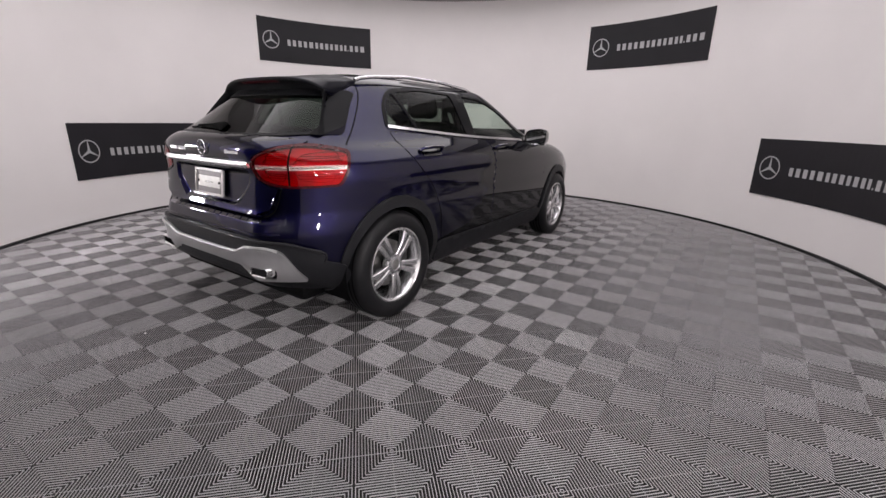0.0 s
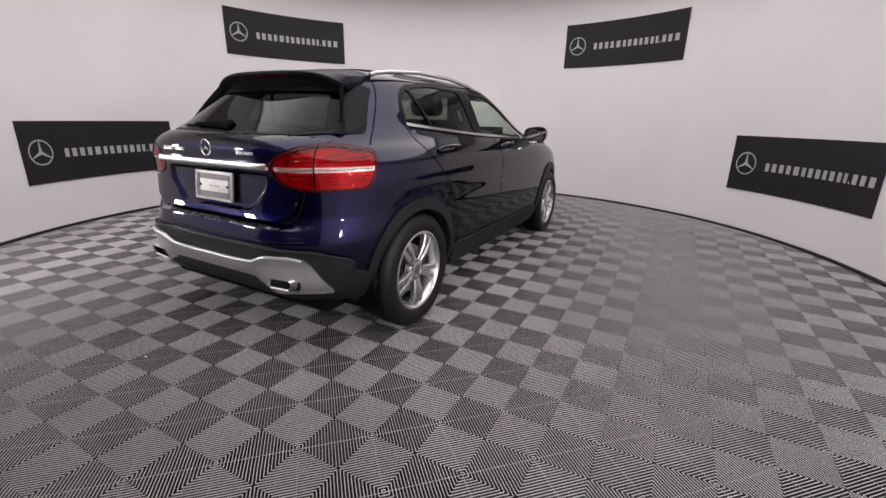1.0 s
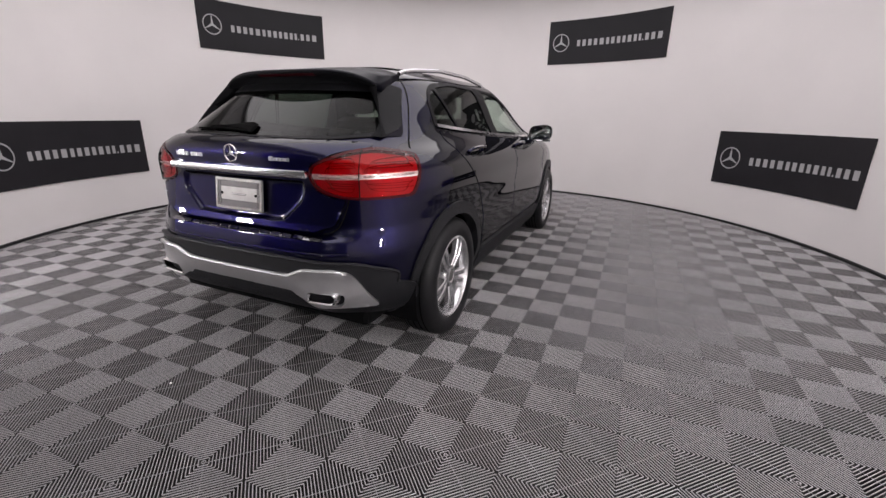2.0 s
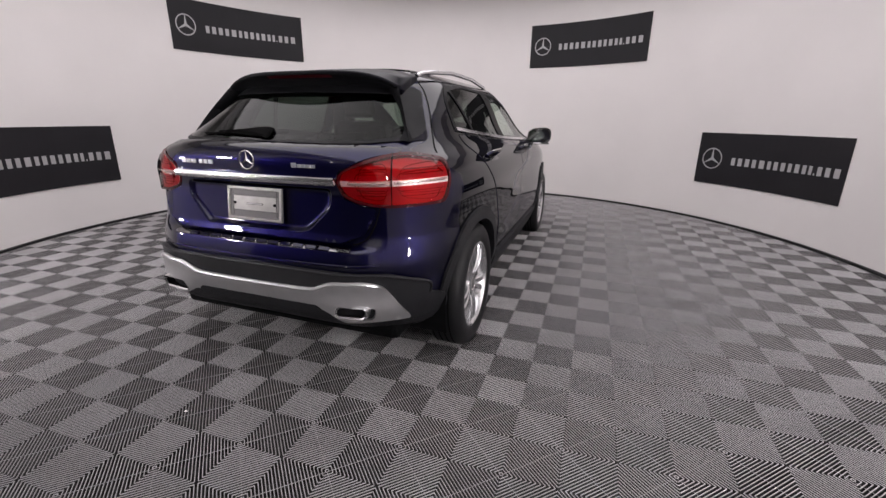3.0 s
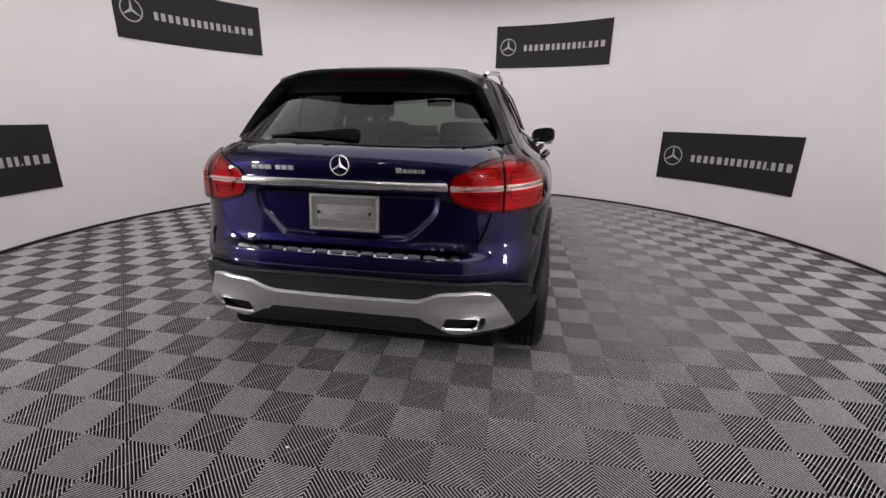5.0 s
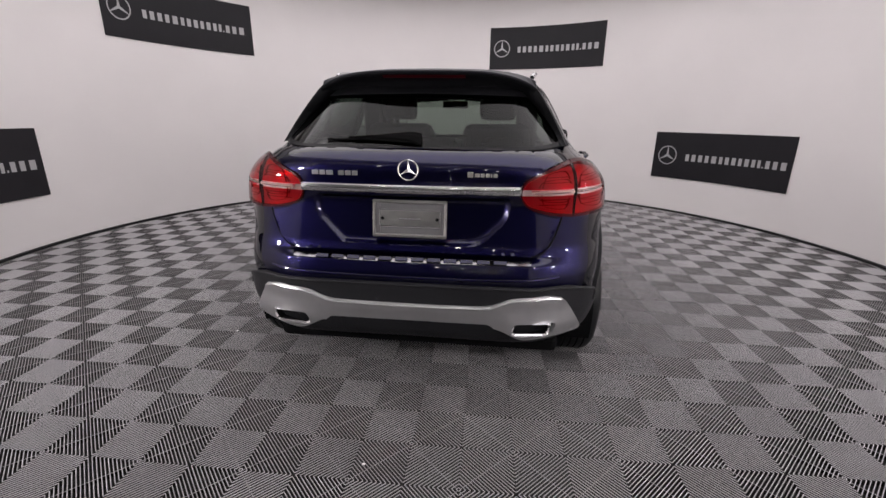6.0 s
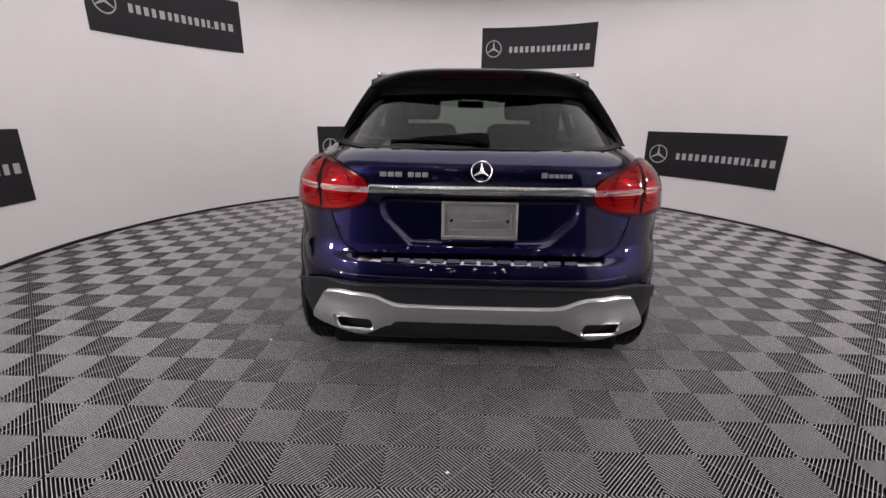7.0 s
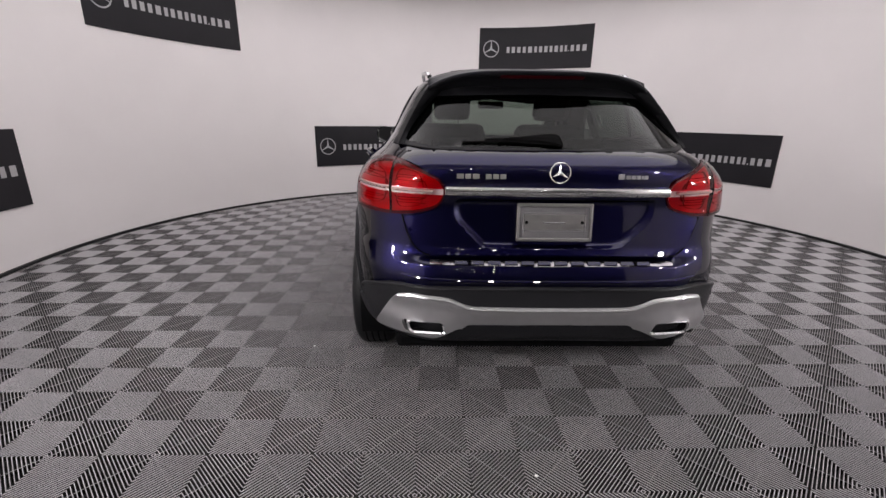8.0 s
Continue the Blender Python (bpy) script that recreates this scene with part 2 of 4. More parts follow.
# the dark hall behind the booth's entrance, with rows of small can lights
HALL_X0, HALL_X1, HALL_Y0, HALL_Y1, HALL_H = -1.92, 1.70, -17.0, -2.80, 3.30
for name, bm, m, words in (
        ("wall_hall_west", box(HALL_X0 - 0.1, HALL_X0, HALL_Y0, -1.46, -0.03, HALL_H), HALL_DARK, "dark side wall of the hall"),
        ("wall_hall_east", box(HALL_X1, HALL_X1 + 0.1, HALL_Y0, HALL_Y1, -0.03, HALL_H), HALL_DARK, "dark side wall of the hall"),
        ("wall_hall_end", box(HALL_X0, HALL_X1, HALL_Y0 - 0.1, HALL_Y0, -0.03, HALL_H), HALL_DARK, "dark end wall of the hall"),
        ("ceiling_hall", box(HALL_X0 - 0.1, HALL_X1 + 0.1, HALL_Y0 - 0.1, -2.80, HALL_H + 0.003, HALL_H + 0.1), HALL_DARK, "dark hall ceiling"),
        # unseen; gloss added so the can lights mirror low in the tailgate
        ("floor_hall", box(HALL_X0 - 0.1, HALL_X1 + 0.1, HALL_Y0 - 0.1, -2.80, -0.10, -0.033), HALL_FLOOR, "dark polished hall floor")):
    tagged(finish(name, bm, m), words, name.split("_")[0], kind="structure")


def can_light(x, y):
    t = thing("can_light", "small round white can light in the dark hall ceiling", "light", "hall can lights", at=(x, y, HALL_H))
    for name, prof, m in (("rim", [(0.062, 0.002), (0.085, -0.004), (0.085, -0.012), (0.062, -0.012)], FRAME_GREY), ("diffuser", [(0.061, -0.006), (0.0005, -0.006)], CAN_WHITE)):
        bm = bmesh.new()
        rows = [[(q * math.cos(2 * math.pi * k / 16), q * math.sin(2 * math.pi * k / 16), h) for k in range(16)] for q, h in prof]
        add_grid(bm, rows, closed_v=True, closed_u=name == "rim")
        part(name, bm, m, t)


for row in range(7):
    for col in range(4):
        can_light(-1.45 + 0.9 * col + (0.2 if row % 2 else 0), -4.0 - 1.9 * row)


# banners: wide black sheets with an emblem and a row of bars for the line of writing
def banner(angle, z, half=13.1):
    b = tagged(finish("banner", arc_sheet(angle - half, angle + half, ROOM_R - 0.012, ROOM_R - 0.004, z - 0.31, z + 0.31, 24), BANNER),
               "black vinyl banner with white emblem and lettering on the wall", "banner", "wall banners")
    r = ROOM_R - 0.0155
    rim = bmesh.new()
    ang = lambda m: math.degrees(m / ROOM_R)
    ec, er = angle - half + ang(0.194), 0.128
    rows = []
    for k in range(40):
        a = 2 * math.pi * k / 40
        rows.append([wall_pt(ec + ang(q * math.cos(a)), r, z + q * math.sin(a)) for q in (er - 0.014, er)])
    add_grid(rim, rows, closed_u=True)
    for k in range(3):
        a = math.pi / 2 + 2 * math.pi * k / 3
        d, n = (math.cos(a), math.sin(a)), (-math.sin(a), math.cos(a))
        quad = [(er * 0.95, -0.003), (er * 0.95, 0.003), (0.0, 0.017), (0.0, -0.017)]
        rim.faces.new([rim.verts.new(wall_pt(ec + ang(d[0] * q + n[0] * s), r + 0.0004, z + d[1] * q + n[1] * s)) for q, s in quad])
    part("emblem", rim, PRINT_GREY, b, "pale grey printed ring emblem")
    x = angle - half + ang(0.430)
    wide = [0.068, 0.075, 0.075, 0.070, 0.088, 0.062, 0.070, 0.072, 0.062, 0.075, 0.062, 0.052, 0.022, 0.072, 0.075, 0.09]
    total = sum(wide)
    scale = 1.29 / total
    for i, wd in enumerate(wide):
        wd *= scale
        z0, z1 = z - 0.062, z + 0.026 if i != 12 else z - 0.042
        bm = bmesh.new()
        gap = 0.42 * wd
        rows = [[wall_pt(x + ang(gap / 2 + (wd - gap) * q), r, zz) for zz in (z0, z1)] for q in (0, 0.5, 1)]
        add_grid(bm, rows)
        part("printed_bar", bm, PRINT, b)
        x += ang(wd)
    return b


for a, z, half in ((17.75, 2.33, 13.15), (57.3, 0.785, 12.9), (-22.6, 0.785, 13.1), (-63.6, 2.362, 13.3), (-103.6, 0.80, 13.0)):
    banner(a, z, half)


# ---- the ribbed floor tiles ----
CELL, RIBS, RIB_W, RIB_D = 0.2, 12, 0.325, 0.024


def inside(x, y, r):
    lim = r + booth_r(math.degrees(math.atan2(x - CX, y - CY))) - ROOM_R
    return (x - CX) ** 2 + (y - CY) ** 2 < lim * lim


def rib_ends(i, j):
    """The centre lines of the ribs of one cell: pairs of ends in metres, relative to the cell's corner."""
    out = []
    for k in range(2 * RIBS):
        c = (k + 0.5) * CELL / RIBS
        # the line u + v = c in the cell
        a = (min(c, CELL), max(0.0, c - CELL))
        b = (max(0.0, c - CELL), min(c, CELL))
        if (i + j) % 2:
            a, b = (CELL - a[0], a[1]), (CELL - b[0], b[1])
        out.append((a, b))
    return out


def add_rib(bm, a, b, width, top, depth):
    d = Vector((b[0] - a[0], b[1] - a[1], 0))
    if d.length < 0.004:
        return
    n = Vector((-d.y, d.x, 0)).normalized() * width / 2
    A, B = Vector((a[0], a[1], top)), Vector((b[0], b[1], top))
    h = width * 0.72
    prof = [(-1.0, -depth), (-1.0, -h), (-0.86, -h * 0.50), (-0.48, -h * 0.15), (0.0, -h * 0.03), (0.48, -h * 0.15), (0.86, -h * 0.50), (1.0, -h), (1.0, -depth)]
    rows = [[bm.verts.new(p + n * k + Vector((0, 0, dz))) for p in (A, B)] for k, dz in prof]
    for k, (u, v) in enumerate(zip(rows, rows[1:])):
        f = bm.faces.new((u[0], u[1], v[1], v[0]))
        f.smooth = True
        f.material_index = 1 if k in (0, 7) else 0      # grey caps; lower sides black, the gaps' shade put into colour


def cell_ribs(bm, i, j, x0, y0, clip=None):
    w = CELL / RIBS / math.sqrt(2) * RIB_W
    segs = [(a, b, w, 0.0, RIB_D) for a, b in rib_ends(i, j)]
    # a thin lower web across the ribs
    e = 0.004
    web = ((e, e), (CELL - e, CELL - e)) if (i + j) % 2 == 0 else ((CELL - e, e), (e, CELL - e))
    segs.append((*web, 0.0026, -0.0054, RIB_D - 0.0054))
    for a, b, ww, top, depth in segs:
        A, B = (x0 + a[0], y0 + a[1]), (x0 + b[0], y0 + b[1])
        if clip:
            ia, ib = inside(*A, clip), inside(*B, clip)
            if not ia and not ib:
                continue
            if ia != ib:
                lo, hi = (A, B) if ia else (B, A)
                for _ in range(12):
                    m = ((lo[0] + hi[0]) / 2, (lo[1] + hi[1]) / 2)
                    if inside(*m, clip):
                        lo_in = m
                    else:
                        lo_in = lo
                        hi = m
                    lo = lo_in
                A, B = ((A, lo) if ia else (lo, B))
        add_rib(bm, A, B, ww, top, depth)


def tile_mesh():
    bm = bmesh.new()
    for di in (0, 1):
        for dj in (0, 1):
            cell_ribs(bm, 1 + di, 1 + dj, di * CELL, dj * CELL)
    me = bpy.data.meshes.new("floor_tile")
    bm.to_mesh(me)
    bm.free()
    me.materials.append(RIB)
    me.materials.append(RIB_GAP_SHADE)
    return me


def lay_floor():
    tile, edge, clip = tile_mesh(), bmesh.new(), ROOM_R - 0.03
    for ti in range(-14, 14):
        for tj in range(-8, 18):
            i, j = 2 * ti + 1, 2 * tj + 1
            x0, y0 = i * CELL, j * CELL
            ins = [inside(x0 + a * CELL, y0 + b * CELL, clip) for a in (0, 1, 2) for b in (0, 1, 2)]
            if all(ins):
                ob = new("floor_tile", tile)
                ob.location = (x0, y0, 0)
                ob.parent = floor
            elif any(ins):
                for di in (0, 1):
                    for dj in (0, 1):
                        cell_ribs(edge, i + di, j + dj, x0 + di * CELL, y0 + dj * CELL, clip)
    tagged(finish("edge_tiles", edge, [RIB, RIB_GAP_SHADE], floor), kind="stuff")

import mathutils.geometry


# ---- the car ----
XC = -0.05                     # the car's centre line
REAR_AXLE, FRONT_AXLE, AXLE_Z, TYRE_R = 0.955, 3.655, 0.338, 0.345
YC = 2.2                       # middle of the plan curves


def curve(keys):
    """A smooth curve without overshoot through (z, value) keys."""
    z, v = np.array(keys, float).T
    h, d = np.diff(z), np.diff(v) / np.diff(z)
    m = np.r_[d[0], np.where(d[:-1] * d[1:] > 0, 2 * d[:-1] * d[1:] / np.where(np.abs(d[:-1] + d[1:]) < 1e-9, 1, d[:-1] + d[1:]), 0), d[-1]]

    def f(q):
        q = np.clip(np.asarray(q, float), z[0], z[-1])
        i = np.clip(np.searchsorted(z, q) - 1, 0, len(h) - 1)
        t = (q - z[i]) / h[i]
        return ((2 * t**3 - 3 * t**2 + 1) * v[i] + (t**3 - 2 * t**2 + t) * h[i] * m[i] + (-2 * t**3 + 3 * t**2) * v[i + 1] + (t**3 - t**2) * h[i] * m[i + 1])
    return f


rear_y = curve([(0.2, 0.57), (0.30, 0.39), (0.37, 0.31), (0.47, 0.290), (0.60, 0.292), (0.68, 0.310), (0.74, 0.325), (0.90, 0.330), (0.99, 0.314), (1.04, 0.310),
                (1.085, 0.332), (1.12, 0.385), (1.22, 0.53), (1.33, 0.68), (1.42, 0.80), (1.47, 0.90)])
half_w = curve([(0.2, 0.80), (0.30, 0.845), (0.45, 0.888), (0.53, 0.895), (0.60, 0.901), (0.66, 0.9025), (0.72, 0.902), (0.80, 0.906), (0.88, 0.910), (0.97, 0.892), (1.04, 0.843), (1.10, 0.772), (1.17, 0.729),
                (1.28, 0.682), (1.37, 0.635), (1.43, 0.585), (1.47, 0.505)])
front_y = curve([(0.2, 4.45), (0.4, 4.62), (0.7, 4.62), (0.85, 4.45), (0.95, 4.15), (1.02, 3.74), (1.06, 3.46), (1.15, 3.21), (1.3, 2.85), (1.40, 2.60), (1.47, 2.40)])
rear_n = curve([(0.2, 6.2), (0.6, 6.2), (0.8, 5.8), (1.0, 5.4), (1.12, 4.8), (1.47, 4.4)])
front_n = curve([(0.2, 4.5), (0.9, 4.2), (1.05, 4.5), (1.47, 5.0)])


def ledge(x, z):
    """How far the bumper's middle stands out below its ledge."""
    s = np.clip((0.698 - np.asarray(z, float)) / 0.034, 0, 1)
    g = np.clip((0.68 - np.abs(x)) / 0.20, 0, 1)
    return 0.034 * s * s * (3 - 2 * s) * g * g * (3 - 2 * g)


def side_x(y, z):
    """Half width of the body at y, z."""
    y, z = np.asarray(y, float), np.asarray(z, float)
    back = y < YC
    n = np.where(back, rear_n(z), front_n(z))
    L = np.where(back, YC - rear_y(z), front_y(z) - YC)
    t = np.clip(np.abs(y - YC) / L, 0, 1)
    return half_w(z) * (1 - t**n) ** (1 / n)


def tail_y(x, z):
    """The rear face at x (from the centre line), z."""
    n, L = rear_n(z), YC - rear_y(z)
    return YC - L * (1 - np.clip(np.abs(x) / half_w(z), 0, 1) ** n) ** (1 / n) - ledge(x, z)


def nose_y(x, z):
    n, L = front_n(z), front_y(z) - YC
    return YC + L * (1 - np.clip(np.abs(x) / half_w(z), 0, 1) ** n) ** (1 / n)


def ring(theta, z):
    """The plan curve at height z by angle: 0 at the tail, pi/2 at the side, pi at the nose."""
    s, c = np.sin(theta), np.cos(theta)
    back = c > 0
    n = np.where(back, rear_n(z), front_n(z))
    L = np.where(back, YC - rear_y(z), front_y(z) - YC)
    r = ((np.abs(s) / half_w(z)) ** n + (np.abs(c) / L) ** n) ** (-1 / n)
    return r * s, YC - r * c - np.where(back, ledge(r * s, z), 0)


# u: the way along the plan curve at lamp height, from the tail's middle round the corner
_th = np.linspace(0, math.pi / 2, 4000)
_ux, _uy = ring(_th, 0.95)
_ul = np.r_[0, np.cumsum(np.hypot(np.diff(_ux), np.diff(_uy)))]


def u_of_x(x):
    return float(np.interp(x, _ux, _ul))


def u_of_y(y):
    return float(np.interp(y, _uy, _ul))


def surf(mode, a, z):
    """Points and outward normals of the body's right half. mode side: a is y; tail: a is x; wrap: a is u; nose: a is x."""
    def at(a, z):
        if mode == "side":
            return np.stack([side_x(a, z), a, z], -1)
        if mode == "tail":
            return np.stack([a, tail_y(a, z), z], -1)
        if mode == "nose":
            return np.stack([a, nose_y(a, z), z], -1)
        x, y = ring(np.interp(np.abs(a), _ul, _th), z)
        return np.stack([x * np.sign(a), y, z], -1)
    a, z = np.asarray(a, float), np.asarray(z, float)
    e = 0.003
    p = at(a, z)
    da, dz = at(a + e, z) - at(a - e, z), at(a, z + e) - at(a, z - e)
    n = np.cross(da, dz)
    n /= np.linalg.norm(n, axis=-1, keepdims=True) + 1e-12
    outward = {"side": np.array([1, 0, 0]), "tail": np.array([0, -1, 0]), "nose": np.array([0, 1, 0])}.get(mode)
    if mode == "wrap":
        ref = p - np.array([0, YC, 0])
        ref[..., 2] = 0
        sign = np.sign((n * ref).sum(-1, keepdims=True))
    else:
        sign = np.sign((n * outward).sum(-1, keepdims=True))
    return p, n * np.where(sign == 0, 1, sign)


def in_poly(poly, a, z):
    a, z = np.asarray(a), np.asarray(z)
    res = np.zeros(a.shape, bool)
    for (x0, y0), (x1, y1) in zip(poly, poly[1:] + poly[:1]):
        cross = (y0 > z) != (y1 > z)
        with np.errstate(divide="ignore", invalid="ignore"):
            res ^= cross & (a < (x1 - x0) * (z - y0) / (y1 - y0 + 1e-15) + x0)
    return res


def rounded(poly, r, steps=5):
    """A polygon with its corners rounded; r is one radius or one a corner."""
    out = []
    n = len(poly)
    for i, p in enumerate(poly):
        ri = r[i] if isinstance(r, (list, tuple)) else r
        p, a, b = Vector(p), Vector(poly[i - 1]), Vector(poly[(i + 1) % n])
        da, db = a - p, b - p
        if ri <= 0:
            out.append(tuple(p))
            continue
        q = min(ri, da.length * 0.48, db.length * 0.48)
        s, e = p + da.normalized() * q, p + db.normalized() * q
        for k in range(steps + 1):
            t = k / steps
            out.append(tuple(s * (1 - t) ** 2 + p * 2 * t * (1 - t) + e * t * t))
    return out


def dense(poly, step):
    out = []
    for p, q in zip(poly, poly[1:] + poly[:1]):
        n = max(1, int(math.ceil(math.dist(p, q) / step)))
        out += [(p[0] + (q[0] - p[0]) * k / n, p[1] + (q[1] - p[1]) * k / n) for k in range(n)]
    return out



def patch(name, mode, poly, material, parent, lift=0.003, depth=0.012, step=0.03, label="", mirror=1, holes=(), bulge=None, inset=0.0):
    """A panel that lies on the body: the outline is given in (a, z); it stands lift proud and its rim goes depth inwards.
    mirror -1 puts it on the left half."""
    loops = [dense(poly, step)] + [dense(h, step) for h in holes]
    pts, cons = [], []
    for lp in loops:
        k0 = len(pts)
        pts += lp
        cons += [(k0 + k, k0 + (k + 1) % len(lp)) for k in range(len(lp))]
    arr = np.array(poly)
    lo, hi = arr.min(0), arr.max(0)
    gx, gz = np.meshgrid(np.arange(lo[0] + step / 2, hi[0], step), np.arange(lo[1] + step / 2, hi[1], step))
    gx, gz = gx.ravel(), gz.ravel()
    keep = in_poly(list(map(tuple, poly)), gx, gz)
    for h in holes:
        keep &= ~in_poly(list(map(tuple, h)), gx, gz)
    bd = np.array(pts)
    if keep.any():
        g = np.stack([gx[keep], gz[keep]], 1)
        far = np.array([np.min((bd[:, 0] - q[0]) ** 2 + (bd[:, 1] - q[1]) ** 2) for q in g]) > (step * 0.4) ** 2
        pts = pts + [tuple(q) for q in g[far]]
    vs, es, fs, *_ = mathutils.geometry.delaunay_2d_cdt([Vector(p) for p in pts], cons, [], 0, 1e-6)
    co = np.array([tuple(v) for v in vs])
    cen = np.array([co[list(f)].mean(0) for f in fs])
    ok = in_poly(list(map(tuple, poly)), cen[:, 0], cen[:, 1])
    for h in holes:
        ok &= ~in_poly(list(map(tuple, h)), cen[:, 0], cen[:, 1])
    p, n = surf(mode, co[:, 0], co[:, 1])
    hgt = np.full(len(co), lift)
    if bulge is not None:
        hgt = hgt + bulge(co[:, 0], co[:, 1])
    top = p + n * hgt[:, None]
    low = p - n * (depth - lift)
    flip = np.array([mirror, 1, 1])
    bm = bmesh.new()
    tv = [bm.verts.new(Vector(q * flip) + Vector((XC, 0, 0))) for q in top]
    faces = []
    count = {}
    for f, good in zip(fs, ok):
        if not good:
            continue
        ids = list(f)
        a, b, c = (top[ids[k]] for k in range(3))
        nn = np.cross(b - a, c - a)
        if (nn * n[ids[0]]).sum() < 0:
            ids = ids[::-1]
        if mirror < 0:
            ids = ids[::-1]
        face = bm.faces.new([tv[k] for k in ids])
        face.smooth = True
        for k in range(len(ids)):
            e = (ids[k], ids[(k + 1) % len(ids)])
            count[e] = count.get(e, 0) + 1
    if depth > 0:
        lv = {}
        rim = [e for e in count if (e[1], e[0]) not in count]
        for a, b in rim:
            for k in (a, b):
                if k not in lv:
                    lv[k] = (bm.verts.new(Vector(top[k] * flip) + Vector((XC, 0, 0))), bm.verts.new(Vector(low[k] * flip) + Vector((XC, 0, 0))))
            bm.faces.new((lv[b][0], lv[a][0], lv[a][1], lv[b][1]))
    for v in [v for v in bm.verts if not v.link_faces]:
        bm.verts.remove(v)
    return part(name, bm, material, parent, label)


def both(name, mode, poly, *args, **kw):
    return [patch(name, mode, poly, *args, mirror=m, **kw) for m in (1, -1)]


def sym(half):
    """A tail or nose outline from its right half, given from the middle outwards and back to it."""
    return list(half) + [(-x, z) for x, z in half[::-1] if x > 1e-6]


def strip(path, width):
    """A thin outline round a polyline."""
    left, right = [], []
    for i, p in enumerate(path):
        a, b = Vector(path[max(i - 1, 0)]), Vector(path[min(i + 1, len(path) - 1)])
        d = (b - a).normalized()
        n = Vector((-d.y, d.x)) * width / 2
        left.append(tuple(Vector(p) + n))
        right.append(tuple(Vector(p) - n))
    return left + right[::-1]


def smooth_path(keys, n=10):
    """A soft curve through 2D keys."""
    k = [Vector(p) for p in keys]
    out = []
    for i in range(len(k) - 1):
        p0, p1, p2, p3 = k[max(i - 1, 0)], k[i], k[i + 1], k[min(i + 2, len(k) - 1)]
        for j in range(n):
            t = j / n
            out.append(tuple(0.5 * ((2 * p1) + (-p0 + p2) * t + (2 * p0 - 5 * p1 + 4 * p2 - p3) * t * t + (-p0 + 3 * p1 - 3 * p2 + p3) * t**3)))
    out.append(tuple(k[-1]))
    return out


car = thing("car", "dark blue compact crossover car parked on the booth floor", "car", at=(0, 0, 0))

# outlines: side windows (y, z), rear window and windscreen (x, z)
W_QUARTER = rounded([(1.088, 1.177), (1.335, 1.150), (1.225, 1.385), (1.125, 1.320)], [0.02, 0.01, 0.03, 0.08])
W_REAR = rounded([(1.355, 1.148), (1.93, 1.105), (1.875, 1.400), (1.50, 1.412), (1.25, 1.385)], [0.01, 0.02, 0.03, 0.1, 0.03])
W_FRONT = rounded([(2.06, 1.097), (3.02, 1.052), (2.55, 1.305), (2.30, 1.385), (2.03, 1.398)], [0.02, 0.02, 0.15, 0.1, 0.03])
W_SURROUND = rounded([(1.06, 1.172), (2.0, 1.092), (3.14, 1.036), (2.60, 1.316), (2.33, 1.400), (1.9, 1.416), (1.45, 1.426), (1.20, 1.402), (1.095, 1.31)], [0.02, 0, 0.02, 0.15, 0.1, 0, 0.1, 0.1, 0.1])
W_TAIL = rounded(sym([(0.0, 1.122), (0.50, 1.128), (0.615, 1.145), (0.60, 1.18), (0.50, 1.335), (0.0, 1.345)]), 0.02)
W_NOSE = rounded(sym([(0.0, 1.075), (0.62, 1.065), (0.56, 1.36), (0.0, 1.40)]), 0.03)


def arch_hit(y, z, r):
    return np.minimum(np.hypot(y - REAR_AXLE, z - AXLE_Z), np.hypot(y - FRONT_AXLE, z - AXLE_Z)) < r


def shell():
    """The painted body between sill and roof edge, open at the windows and wheel arches."""
    zs = np.r_[np.linspace(0.29, 0.66, 40), np.linspace(0.665, 0.70, 8), np.linspace(0.71, 0.92, 22), np.linspace(0.925, 1.12, 40), np.linspace(1.127, 1.47, 58)]
    th = np.r_[np.linspace(0, 0.30, 34)[:-1], np.linspace(0.30, 0.62, 46)[:-1], np.linspace(0.62, 2.62, 150)[:-1], np.linspace(2.62, math.pi, 40)]
    rows = []
    for z in zs:
        x, y = ring(th, z)
        rows.append((x, y))
    X, Y = np.array([r[0] for r in rows]), np.array([r[1] for r in rows])
    Z = np.repeat(zs[:, None], len(th), 1)
    cx = (X[:-1, :-1] + X[1:, 1:]) / 2
    cy = (Y[:-1, :-1] + Y[1:, 1:]) / 2
    cz = (Z[:-1, :-1] + Z[1:, 1:]) / 2
    mid_t = (th[:-1] + th[1:])[None, :] / 2 + 0 * cx
    side = (mid_t > 0.30) & (mid_t < 2.85)
    cut = side & (cx > 0.4) & arch_hit(cy, cz, 0.385)
    for w in (W_QUARTER, W_REAR, W_FRONT):
        cut |= side & (cz > 1.0) & in_poly(w, cy, cz)
    cut |= (mid_t < 0.8) & (cy < 1.2) & in_poly(W_TAIL, cx, cz)
    cut |= (mid_t > 2.2) & (cy > 2.3) & in_poly(W_NOSE, cx, cz)
    bm = bmesh.new()
    for m in (1, -1):
        vs = [[bm.verts.new((XC + m * X[i, j], Y[i, j], Z[i, j])) for j in range(len(th))] for i in range(len(zs))]
        for i in range(len(zs) - 1):
            for j in range(len(th) - 1):
                if not cut[i, j]:
                    q = (vs[i][j], vs[i][j + 1], vs[i + 1][j + 1], vs[i + 1][j])
                    f = bm.faces.new(q if m > 0 else q[::-1])
                    f.smooth = True
    bmesh.ops.remove_doubles(bm, verts=bm.verts[:], dist=1e-5)
    return bm


part("body_shell", shell(), PAINT, car, "dark blue metallic painted body")


